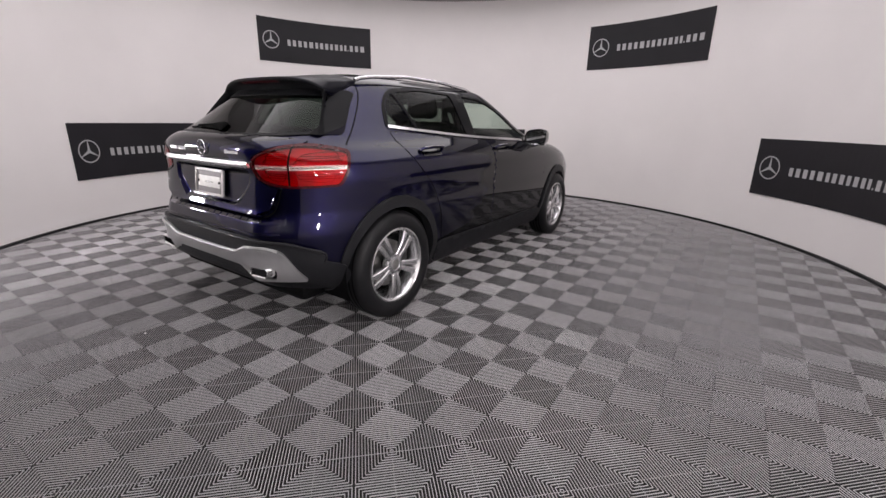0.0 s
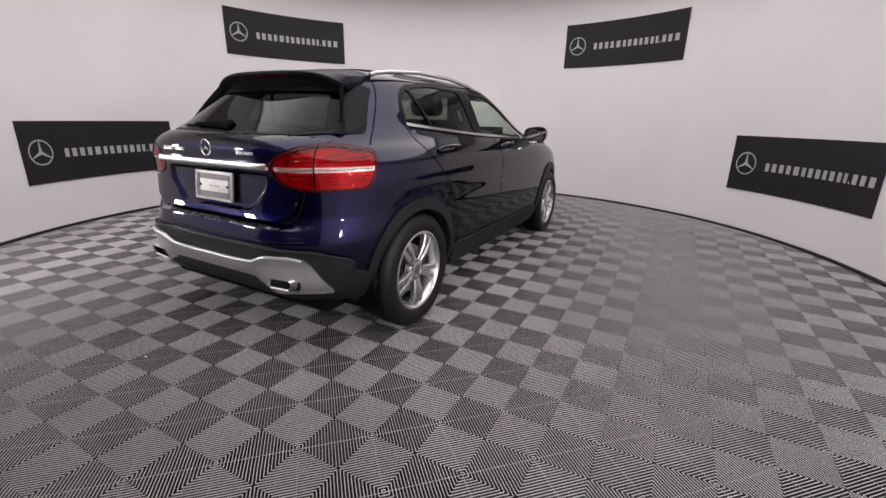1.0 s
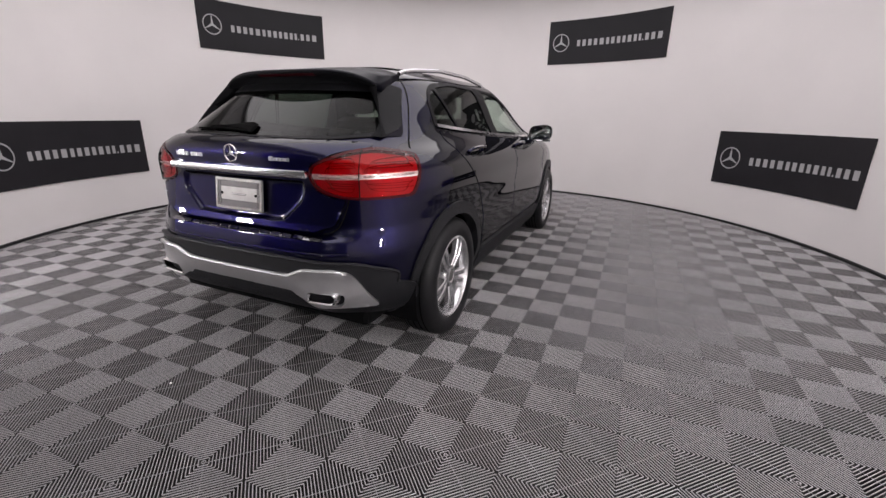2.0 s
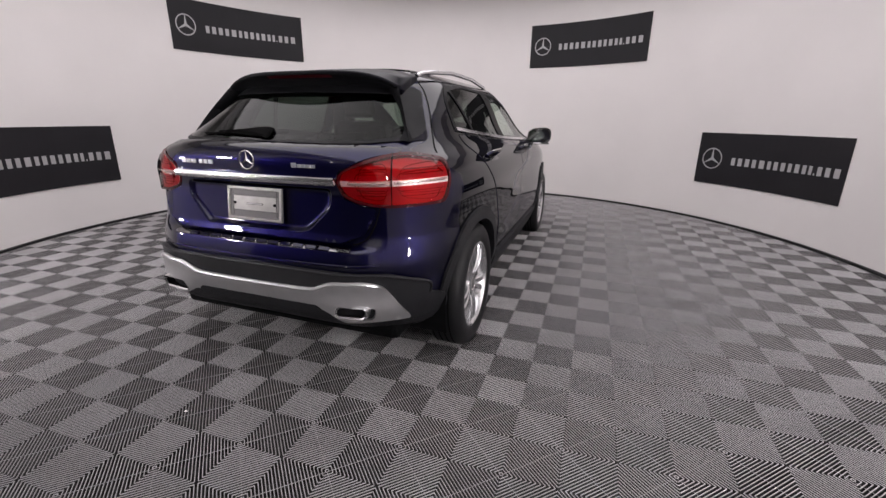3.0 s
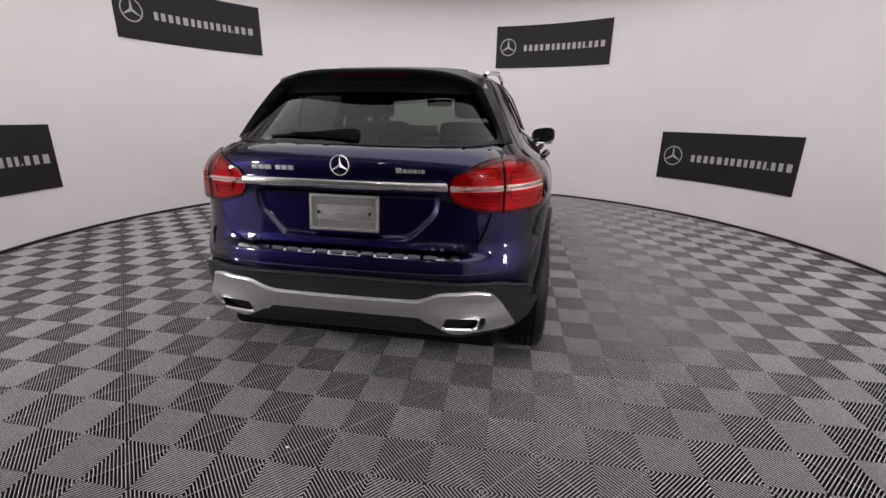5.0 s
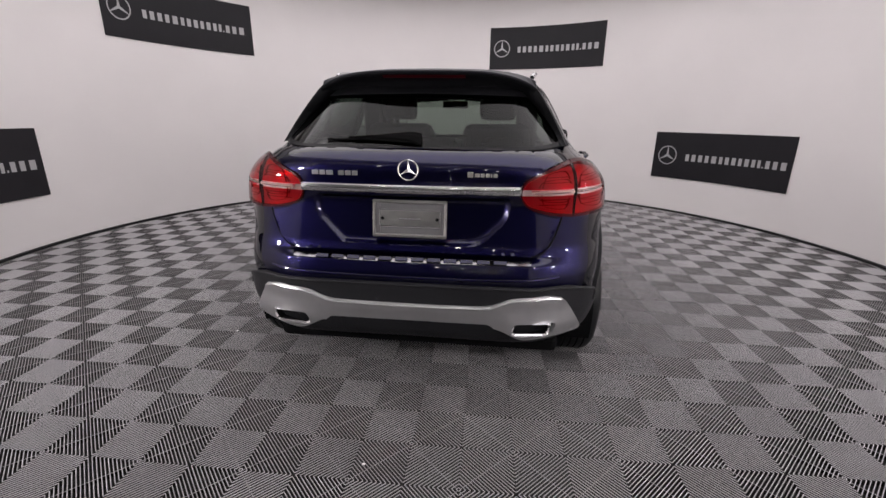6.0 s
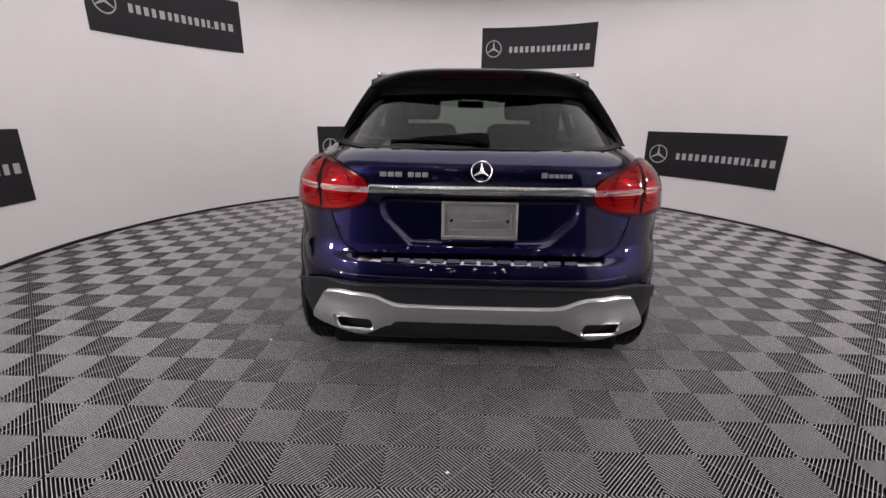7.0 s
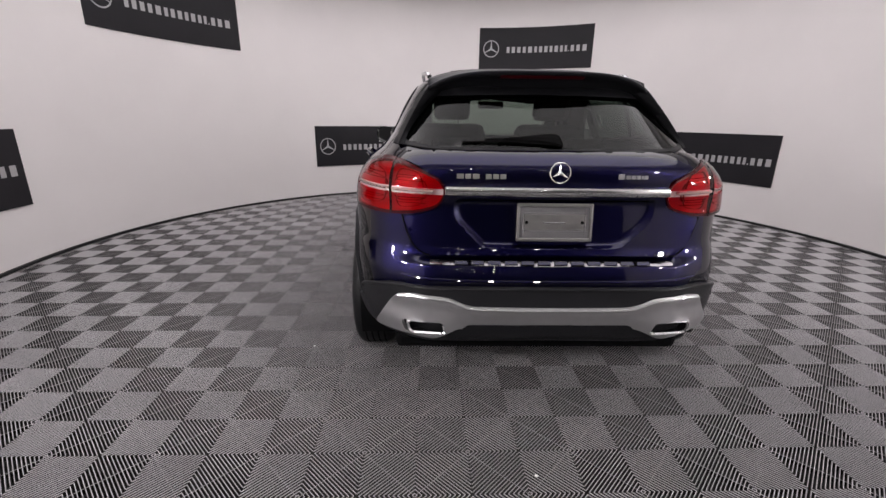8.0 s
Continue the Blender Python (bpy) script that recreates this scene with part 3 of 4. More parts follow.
def roof_mesh():
    bm = bmesh.new()
    th = np.linspace(0, 2 * math.pi, 160, endpoint=False)
    rows = []
    for k in np.linspace(1, 0.02, 26):
        x, y = ring(np.where(th <= math.pi, th, 2 * math.pi - th), 1.47)
        x = np.where(th <= math.pi, x, -x)
        z = 1.47 + 0.046 * (1 - k**2.2)
        rows.append([(XC + a * k, 1.62 + (b - 1.62) * k, z) for a, b in zip(x, y)])
    vs = add_grid(bm, rows, closed_v=True)
    bm.faces.new(vs[-1])
    bmesh.ops.recalc_face_normals(bm, faces=bm.faces[:])
    return bm


part("roof", roof_mesh(), PAINT, car, smooth=True)


# ---- rear of the car ----
def mirror_poly(poly):
    return [(-x, z) for x, z in poly[::-1]]


PLATE_BAY = rounded(sym([(0.0, 0.945), (0.405, 0.945), (0.405, 0.855), (0.285, 0.735), (0.0, 0.728)]), [0, 0.02, 0.05, 0.05, 0, 0, 0.05, 0.05, 0.02][:9])
GATE = rounded(sym([(0.0, 0.698), (0.46, 0.700), (0.555, 0.745), (0.600, 0.858), (0.56, 0.862), (0.460, 0.895), (0.430, 0.968), (0.450, 1.017), (0.53, 1.047), (0.645, 1.078), (0.642, 1.098), (0.40, 1.113), (0.0, 1.116)]), 0.012)
tailgate = patch("tailgate", "tail", GATE, PAINT, car, lift=0.020, depth=0.024, step=0.0125, holes=[PLATE_BAY],
                 bulge=lambda x, z: 0.018 * np.clip((0.90 - z) / 0.2, 0, 1) - 0.012 * np.clip((z - 1.06) / 0.055, 0, 1) ** 2 - 0.010 * np.clip((np.abs(x) - 0.56) / 0.09, 0, 1) ** 2)


def lip(name, mode, path, material, parent, lift, radius, mirror=1, label=""):
    a = np.array(path)
    p, n = surf(mode, a[:, 0], a[:, 1])
    pts = (p + n * lift) * np.array([mirror, 1, 1]) + np.array([XC, 0, 0])
    return part(name, tube([tuple(q) for q in pts], radius), material, parent, label, smooth=True)


def bay_height(x, z):
    """The bay's floor, 2 cm below the tailgate, with a sloping bevel along its rim."""
    pts = np.array(dense(PLATE_BAY, 0.004))
    d = np.array([np.sqrt(np.min((pts[:, 0] - a) ** 2 + (pts[:, 1] - b) ** 2)) for a, b in zip(x, z)])
    q = np.clip(d / 0.024, 0, 1)
    q = q * q * (3 - 2 * q)
    rim, deep = 0.020 + 0.018 * np.clip((0.90 - z) / 0.2, 0, 1), 0.002 + 0.012 * np.clip((0.94 - z) / 0.21, 0, 1)
    return rim * (1 - q) + deep * q


patch("plate_recess", "tail", [tuple(p) for p in PLATE_BAY], PAINT, tailgate, lift=0.0, depth=0.001, step=0.008, bulge=bay_height)
for s in (1, -1):
    lip("gate_seam", "tail", smooth_path([(0.50, 0.693), (0.555, 0.722), (0.590, 0.785), (0.612, 0.862)], 6), SEAL, tailgate, 0.012, 0.0032, mirror=s)

# bright bar over the number plate, with its shadowed lower edge
patch("chrome_bar", "tail", rounded(sym([(0.0, 0.961), (0.440, 0.963), (0.436, 0.991), (0.0, 0.991)]), 0.006), CHROME, tailgate, lift=0.038, depth=0.03, step=0.006,
      label="chrome bar", bulge=lambda x, z: 0.008 * (1 - ((z - 0.976) / 0.016) ** 2))


def on_tail(x, z, lift):
    p, n = surf("tail", np.array([x]), np.array([z]))
    q = p[0] + n[0] * lift
    return Vector((q[0] + XC, q[1], q[2]))


# emblem: a plain ring with three bars
def emblem():
    bm = bmesh.new()
    c = on_tail(0, 1.043, 0.024)
    rows = []
    for k in range(48):
        a = 2 * math.pi * k / 48
        rows.append([c + Vector((math.cos(a) * (0.0390 + 0.0032 * math.cos(b)), -0.006 - 0.0045 * math.sin(b), math.sin(a) * (0.0390 + 0.0032 * math.cos(b)))) for b in np.linspace(0, 2 * math.pi, 8, endpoint=False)])
    add_grid(bm, rows, closed_u=True, closed_v=True)
    for k in range(3):
        a = math.pi / 2 + 2 * math.pi * k / 3
        d, n = Vector((math.cos(a), 0, math.sin(a))), Vector((-math.sin(a), 0, math.cos(a)))
        o = Vector((0, -0.006, 0))
        tip, ridge = c + d * 0.038 + o, c + Vector((0, -0.012, 0))
        l, r = c + n * 0.0065 + d * 0.003 + o, c - n * 0.0065 + d * 0.003 + o
        vs = [bm.verts.new(p) for p in (tip, l, ridge, r)]
        bm.faces.new((vs[0], vs[1], vs[2]))
        bm.faces.new((vs[0], vs[2], vs[3]))
    bmesh.ops.recalc_face_normals(bm, faces=bm.faces[:])
    return bm


part("emblem", emblem(), CHROME, tailgate, "chrome ring emblem")


def badge(x0, widths, height, z, gap):
    x = x0
    for w in widths:
        c = on_tail(x + w / 2, z, 0.0225)
        bm = box(c.x - w / 2, c.x + w / 2, c.y - 0.004, c.y + 0.003, z - height / 2, z + height / 2, bevel=0.0012)
        part("badge_bar", bm, SILVER, tailgate, "small chrome badge bar")
        x += w + gap


badge(-0.395, [0.026, 0.022, 0.026], 0.018, 1.028, 0.006)
badge(-0.285, [0.022, 0.022, 0.022], 0.018, 1.028, 0.006)
badge(0.232, [0.022], 0.020, 1.032, 0.004)
badge(0.260, [0.018, 0.016, 0.015, 0.006, 0.016], 0.014, 1.030, 0.004)


# number plate: a clear dealer insert in a pale frame
def number_plate():
    z0, z1, w = 0.768, 0.922, 0.153
    c0, c1 = on_tail(0, z0, 0.012), on_tail(0, z1, 0.012)
    tilt = math.atan2(c1.y - c0.y, z1 - z0) + math.radians(6)
    m = Matrix.Translation((XC, (c0.y + c1.y) / 2 - 0.012, (z0 + z1) / 2)) @ Matrix.Rotation(-tilt, 4, "X")
    h = (z1 - z0) / 2
    holder = part("number_plate", box(-w, w, -0.004, 0.006, -h, h, m, 0.004), PLATE, tailgate, "pale dealer number plate insert")
    bm = bmesh.new()
    add_box(bm, -w, w, -0.011, -0.003, h - 0.014, h, m, 0.003)
    add_box(bm, -w, w, -0.011, -0.003, -h, -h + 0.014, m, 0.003)
    add_box(bm, -w, -w + 0.012, -0.011, -0.003, -h, h, m, 0.003)
    add_box(bm, w - 0.012, w, -0.011, -0.003, -h, h, m, 0.003)
    part("plate_rim", bm, STEEL, holder)
    for z in (0.038, -0.036):
        part("raised_line", box(-w + 0.022, w - 0.022, -0.0075, -0.003, z - 0.002, z + 0.002, m, 0.001), PLATE, holder)
    for x in (-w + 0.03, w - 0.03):
        part("raised_line", box(x - 0.002, x + 0.002, -0.0075, -0.003, -h + 0.02, h - 0.02, m, 0.001), PLATE, holder)
    part("insert_panel", box(-w + 0.026, w - 0.026, -0.0050, -0.003, -0.031, 0.033, m, 0.001), STEEL, holder, "grey metal insert panel")
    part("slot", box(-0.045, 0.045, -0.0062, -0.003, -0.004, 0.003, m, 0.001), SEAL, holder)
    part("printed_bar", box(-0.043, 0.043, -0.0074, -0.0058, -0.002, 0.002, m), PRINT, holder)
    for x in (-w + 0.04, w - 0.04):
        bm = bmesh.new()
        add_lathe(bm, [(0.0001, -0.006), (0.006, -0.006), (0.007, -0.003), (0.007, 0.0)], steps=12)
        bm.transform(m @ Matrix.Translation((x, -0.004, 0.0)) @ Matrix.Rotation(math.pi / 2, 4, "Z"))
        part("screw", bm, SEAL, holder)


number_plate()

# bumper: painted upper skin, protector strip on its ledge, black lower apron, silver guard
BUMP_END = u_of_y(0.50)
apron_half = [(0.0, 0.584), (0.45, 0.584), (0.66, 0.578), (u_of_x(0.77), 0.530), (u_of_y(0.50), 0.475), (u_of_y(0.60), 0.435), (u_of_y(0.615), 0.315), (u_of_y(0.5), 0.30), (0.55, 0.315), (0.0, 0.335)]
apron = patch("bumper_apron", "wrap", rounded(sym(apron_half), 0.03), PLASTIC, car, lift=0.021, depth=0.032, step=0.016, label="black textured plastic bumper apron")
edge = [(0.0, 0.579), (0.45, 0.579), (0.655, 0.573), (u_of_x(0.765), 0.527), (u_of_y(0.50), 0.472)]
lip("apron_edge", "wrap", smooth_path([(-u, z) for u, z in edge[:0:-1]] + edge, 6), PLASTIC, apron, 0.021, 0.007)
guard_half = [(0.0, 0.498), (0.305, 0.502), (0.36, 0.515), (0.42, 0.540), (0.50, 0.548), (0.56, 0.551), (0.62, 0.536), (u_of_x(0.648), 0.49), (u_of_x(0.683), 0.43), (u_of_x(0.712), 0.378),
              (0.62, 0.372), (0.46, 0.366), (0.38, 0.402), (0.20, 0.408), (0.185, 0.420), (0.10, 0.420), (0.085, 0.408), (0.0, 0.409)]
TIP_HOLE = rounded([(0.420, 0.382), (0.580, 0.376), (0.597, 0.436), (0.436, 0.440)], 0.02)
guard = patch("bumper_guard", "wrap", rounded(sym(guard_half), [0.0, .03, .04, .05, .03, .03, .05, .05, .03, .02, .03, .03, .03, .008, .006, .006, .008, 0, 0, .008, .006, .006, .008, .03, .03, .03, .02, .03, .05, .05, .03, .03, .05, .04, .03][:35]),
              SILVER, car, lift=0.029, depth=0.030, step=0.02, label="satin silver lower bumper guard", holes=[TIP_HOLE, mirror_poly(TIP_HOLE)],
              bulge=lambda u, z: 0.012 * np.clip(1 - np.abs(z - (0.486 + 0.05 * np.clip((np.abs(u) - 0.31) / 0.12, 0, 1))) / 0.03, 0, 1) + 0.012 * np.clip((np.abs(u) - 0.36) / 0.1, 0, 1) * np.clip((0.47 - z) / 0.05, 0, 1) - 0.010 * np.clip((0.478 - z) / 0.07, 0, 1) * (1 - 0.7 * np.clip((np.abs(u) - 0.33) / 0.1, 0, 1)))
top_edge = [(x, z) for x, z in [(0.0, 0.494), (0.30, 0.498), (0.36, 0.511), (0.42, 0.535), (0.50, 0.543), (0.55, 0.545), (0.605, 0.533)]]
lip("guard_edge", "wrap", smooth_path([(-x, z) for x, z in top_edge[:0:-1]] + top_edge, 5), SILVER, guard, 0.034, 0.011)
protector = patch("ledge_protector", "tail", rounded(sym([(0.0, 0.665), (0.50, 0.668), (0.50, 0.681), (0.0, 0.681)]), 0.006), STRIP_METAL, car, lift=0.007, depth=0.02, step=0.02, label="dark polished ledge protector strip with raised dashes",
                  bulge=lambda x, z: 0.004 * np.clip(1 - np.abs(z - 0.672) / 0.01, 0, 1))
for k in range(12):
    x = -0.40 + 0.068 * k
    patch("ridge", "tail", [(x, 0.6685), (x + 0.054, 0.6685), (x + 0.052, 0.6765), (x + 0.002, 0.6765)], PAINT, protector, lift=0.0125, depth=0.004, step=0.03)
lip("bumper_crease", "tail", smooth_path([(-0.62, 0.615), (-0.3, 0.606), (0, 0.604), (0.3, 0.606), (0.62, 0.615)], 6), PAINT, car, -0.001, 0.006)


def exhaust(sign):
    m = Matrix.Translation((XC + sign * 0.513, 0.272, 0.407)) @ Matrix.Rotation(sign * math.radians(-6), 4, "Y")
    outer = rounded([(-0.090, -0.026), (0.070, -0.032), (0.090, 0.028), (-0.074, 0.031)], 0.022, 4)
    outer = [(sign * x, z) for x, z in outer]

    def loop(k, dz, y):
        return [m @ Vector((x * k + 0.0, y, z * dz)) for x, z in outer]
    bm = bmesh.new()
    add_grid(bm, [loop(0.97, 0.94, 0.16), loop(1, 1, 0.015), loop(1.0, 1.0, -0.028), loop(0.95, 0.86, -0.036), loop(0.86, 0.66, -0.030)], closed_v=True)
    bmesh.ops.recalc_face_normals(bm, faces=bm.faces[:])
    e = part("exhaust_tip", bm, CHROME, car, "chrome trapezoid exhaust tip", smooth=True)
    bm = bmesh.new()
    vs = add_grid(bm, [loop(0.86, 0.66, -0.0301), loop(0.83, 0.60, 0.04)], closed_v=True)
    bm.faces.new(vs[-1])
    part("exhaust_bore", bm, SEAL, e)


exhaust(1)
exhaust(-1)


# tail lamps wrap round the corner: outline in (u, z)
def tail_lamp(sign):
    uo = u_of_y(0.635)
    um = u_of_x(0.655)
    out = rounded([(0.435, 0.968), (0.455, 1.012), (0.53, 1.042), (um - 0.02, 1.070), (um + 0.06, 1.076), (uo - 0.02, 1.044), (uo + 0.005, 0.96), (uo - 0.04, 0.870), (um, 0.862), (0.56, 0.870), (0.465, 0.90)],
                  [0.03, 0.03, 0.05, 0.06, 0.05, 0.05, 0.06, 0.03, 0.0, 0.05, 0.04])
    c = np.array([(um + 0.45) / 2 + 0.03, 0.965])
    shrink = lambda k: [tuple(c + (np.array(p) - c) * k) for p in out]
    dome = lambda u, z: 0.010 * np.clip(1 - ((u - c[0]) / 0.34) ** 4, 0, 1) * np.clip(1 - ((z - 0.968) / 0.14) ** 2, 0, 1)
    lamp = patch("tail_lamp", "wrap", out, LAMP_REFLECTOR, car, lift=0.004, depth=0.03, step=0.02, mirror=sign, label="glossy red wraparound tail lamp")
    rim = [tuple(c + (np.array(p) - c) * np.array([0.965, 0.885])) for p in out]
    patch("lamp_rim", "wrap", out, LAMP_DEEP, lamp, lift=0.014, depth=0.02, step=0.02, mirror=sign, bulge=dome, holes=[rim], label="dark red lamp border")
    zs = (0.960, 0.975)
    for a, b in ((0.485, um - 0.008), (um + 0.008, uo - 0.03)):
        lo = [(min(max(u, a - 0.2), b + 0.2), z) for u, z in rim]
        patch("light_strip", "wrap", rounded([(a, zs[0] + 0.002), (b, zs[0] + 0.002), (b, zs[1] - 0.002), (a, zs[1] - 0.002)], 0.006), LAMP_CLEAR, lamp, lift=0.013, depth=0.006, step=0.012, mirror=sign, bulge=dome, label="pale clear light strip")
        patch("strip_line", "wrap", [(a + 0.01, 0.964), (b - 0.02, 0.964), (b - 0.02, 0.966), (a + 0.01, 0.966)], LAMP_DEEP, lamp, lift=0.0142, depth=0.002, step=0.03, mirror=sign, bulge=dome)
        for z in (0.912, 0.934, 1.000, 1.020):
            patch("lamp_rib", "wrap", [(a + 0.035, z - 0.0012), (b - 0.018, z - 0.0012), (b - 0.018, z + 0.0012), (a + 0.035, z + 0.0012)], LAMP_RED, lamp, lift=0.009, depth=0.006, step=0.03, mirror=sign)
    # nested dark lines in both halves, and small emitters along the outer strip
    for a, b in ((0.50, um - 0.012), (um + 0.012, uo - 0.035)):
        w = b - a
        for s2, zc in ((1, 0.979), (-1, 0.956)):
            for k, (hh, ww) in enumerate(((0.030, 0.90), (0.056, 0.78))):
                m0 = a + w * (1 - ww) * (0.75 if a < um else 0.3)
                line = smooth_path([(m0, zc), (m0 + 0.012, zc + s2 * hh * 0.7), (m0 + w * ww * 0.3, zc + s2 * hh), (m0 + w * ww * 0.85, zc + s2 * hh * 1.08), (m0 + w * ww, zc + s2 * hh * 0.55)], 4)
                patch("lamp_line", "wrap", strip(line, 0.0020), LAMP_RED, lamp, lift=0.0095, depth=0.006, step=0.03, mirror=sign)
    for k in range(12):
        u0 = um + 0.02 + k * (uo - um - 0.06) / 12
        patch("led", "wrap", [(u0, 0.9645), (u0 + 0.006, 0.9645), (u0 + 0.006, 0.9705), (u0, 0.9705)], LAMP_LED, lamp, lift=0.0150, depth=0.003, step=0.03, mirror=sign, bulge=dome)
    rim_lo = dense(rim, 0.01)
    for name, keep in (("upper_lens", lambda z: z > zs[1]), ("lower_lens", lambda z: z < zs[0])):
        half = [p for p in rim_lo if keep(p[1])]
        k = max(range(len(half)), key=lambda i: math.dist(half[i], half[i - 1]))
        half = half[k:] + half[:k]
        patch(name, "wrap", half, LAMP_LENS, lamp, lift=0.0145, depth=0.0, step=0.015, mirror=sign, bulge=dome, label="red translucent lens")
    patch("lamp_seam", "wrap", strip([(um, 0.862), (um - 0.002, 0.95), (um - 0.004, 1.072)], 0.004), SEAL, lamp, lift=0.0155, depth=0.004, step=0.03, mirror=sign, bulge=dome)


tail_lamp(1)
tail_lamp(-1)


# ---- windows ----
def grown(poly, d):
    """An outline moved outwards by d."""
    out = []
    n = len(poly)
    area = sum(poly[i][0] * poly[(i + 1) % n][1] - poly[(i + 1) % n][0] * poly[i][1] for i in range(n))
    s = 1 if area > 0 else -1
    for i in range(n):
        a, b, c = Vector(poly[i - 1]), Vector(poly[i]), Vector(poly[(i + 1) % n])
        t = (c - a)
        t = t.normalized() if t.length > 1e-6 else Vector((1, 0))
        out.append(tuple(b + Vector((t.y, -t.x)) * d * s))
    return out


rear_glass = patch("rear_window", "tail", grown(W_TAIL, 0.012), GLASS_DARK, car, lift=0.004, depth=0, step=0.03, label="dark tinted rear window glass")
tail_frame_out = rounded(sym([(0.0, 1.112), (0.50, 1.117), (0.648, 1.130), (0.655, 1.17), (0.555, 1.365), (0.40, 1.39), (0.0, 1.395)]), 0.02)
patch("window_border", "tail", tail_frame_out, TRIM_BLACK, car, lift=0.006, depth=0.02, step=0.025, holes=[W_TAIL], label="black rear window border")
for m in (1, -1):
    patch("window_surround", "side", W_SURROUND, TRIM_BLACK, car, lift=0.004, depth=0.016, step=0.03, holes=[W_QUARTER, W_REAR, W_FRONT], mirror=m, label="black side window surround")
    patch("quarter_window", "side", grown(W_QUARTER, 0.012), GLASS_DARK, car, lift=-0.002, depth=0, step=0.03, mirror=m, label="dark tinted quarter window")
    patch("rear_door_window", "side", grown(W_REAR, 0.012), GLASS_DARK, car, lift=-0.002, depth=0, step=0.04, mirror=m, label="dark tinted rear door window")
    patch("front_door_window", "side", grown(W_FRONT, 0.012), GLASS_CLEAR, car, lift=-0.002, depth=0, step=0.04, mirror=m, label="clear front door window")
    belt = smooth_path([(1.075, 1.172), (1.35, 1.146), (2.0, 1.094), (2.6, 1.062), (3.12, 1.038)], 6)
    patch("belt_strip", "side", strip(belt, 0.017), CHROME, car, lift=0.011, depth=0.008, step=0.03, mirror=m, label="chrome strip under the side windows")
# a pale rectangle just behind the right rear door glass
patch("window_pale_patch", "side", [(1.775, 1.20), (1.815, 1.20), (1.812, 1.275), (1.772, 1.275)], PAPER, car, lift=-0.006, depth=0.001, step=0.03, label="small pale rectangle just inside the window")
windscreen = patch("windscreen", "nose", grown(W_NOSE, 0.012), GLASS_CLEAR, car, lift=0.002, depth=0, step=0.05, label="clear windscreen")


# ---- side panels, seams and handles ----
R_DOOR = rounded([(1.075, 1.145), (1.10, 1.02), (1.20, 0.90), (1.315, 0.79), (1.40, 0.62), (1.425, 0.415), (2.135, 0.405), (2.140, 1.075)], [0.02, 0.06, 0.06, 0.06, 0.08, 0.02, 0.02, 0.01])
F_DOOR = rounded([(2.148, 1.075), (2.143, 0.405), (3.12, 0.400), (3.205, 0.55), (3.215, 0.88), (3.13, 1.020)], [0.01, 0.02, 0.05, 0.08, 0.08, 0.02])
SILL = rounded([(1.37, 0.30), (1.385, 0.385), (1.44, 0.402), (3.15, 0.385), (3.23, 0.36), (3.24, 0.235), (1.40, 0.245)], 0.02)


def handle(y, z, sign, door):
    p, n = surf("side", np.array([y - 0.12, y, y + 0.12]), np.array([z, z, z]))
    p = p * np.array([sign, 1, 1]) + np.array([XC, 0, 0])
    n = n * np.array([sign, 1, 1])
    pts = [Vector(p[0] + n[0] * 0.006), Vector(p[0] + n[0] * 0.030 + np.array([0, 0.025, 0])), Vector(p[1] + n[1] * 0.038), Vector(p[2] + n[2] * 0.034 - np.array([0, 0.02, 0])), Vector(p[2] + n[2] * 0.006)]
    h = part("door_handle", tube(pts, 0.013, 8, 0.8), PAINT, door, smooth=True)
    part("handle_trim", tube([q + Vector((sign * 0.006, 0, 0.007)) for q in pts[1:4]], 0.004, 6), CHROME, h, smooth=True)
    # flat black patch that paints the shade of the recess behind the handle
    patch("handle_recess_shade", "side", rounded([(y - 0.10, z - 0.032), (y + 0.10, z - 0.032), (y + 0.10, z + 0.012), (y - 0.10, z + 0.012)], 0.02), GLOSS_BLACK, door, lift=0.0042, depth=0.002, step=0.02, mirror=sign)


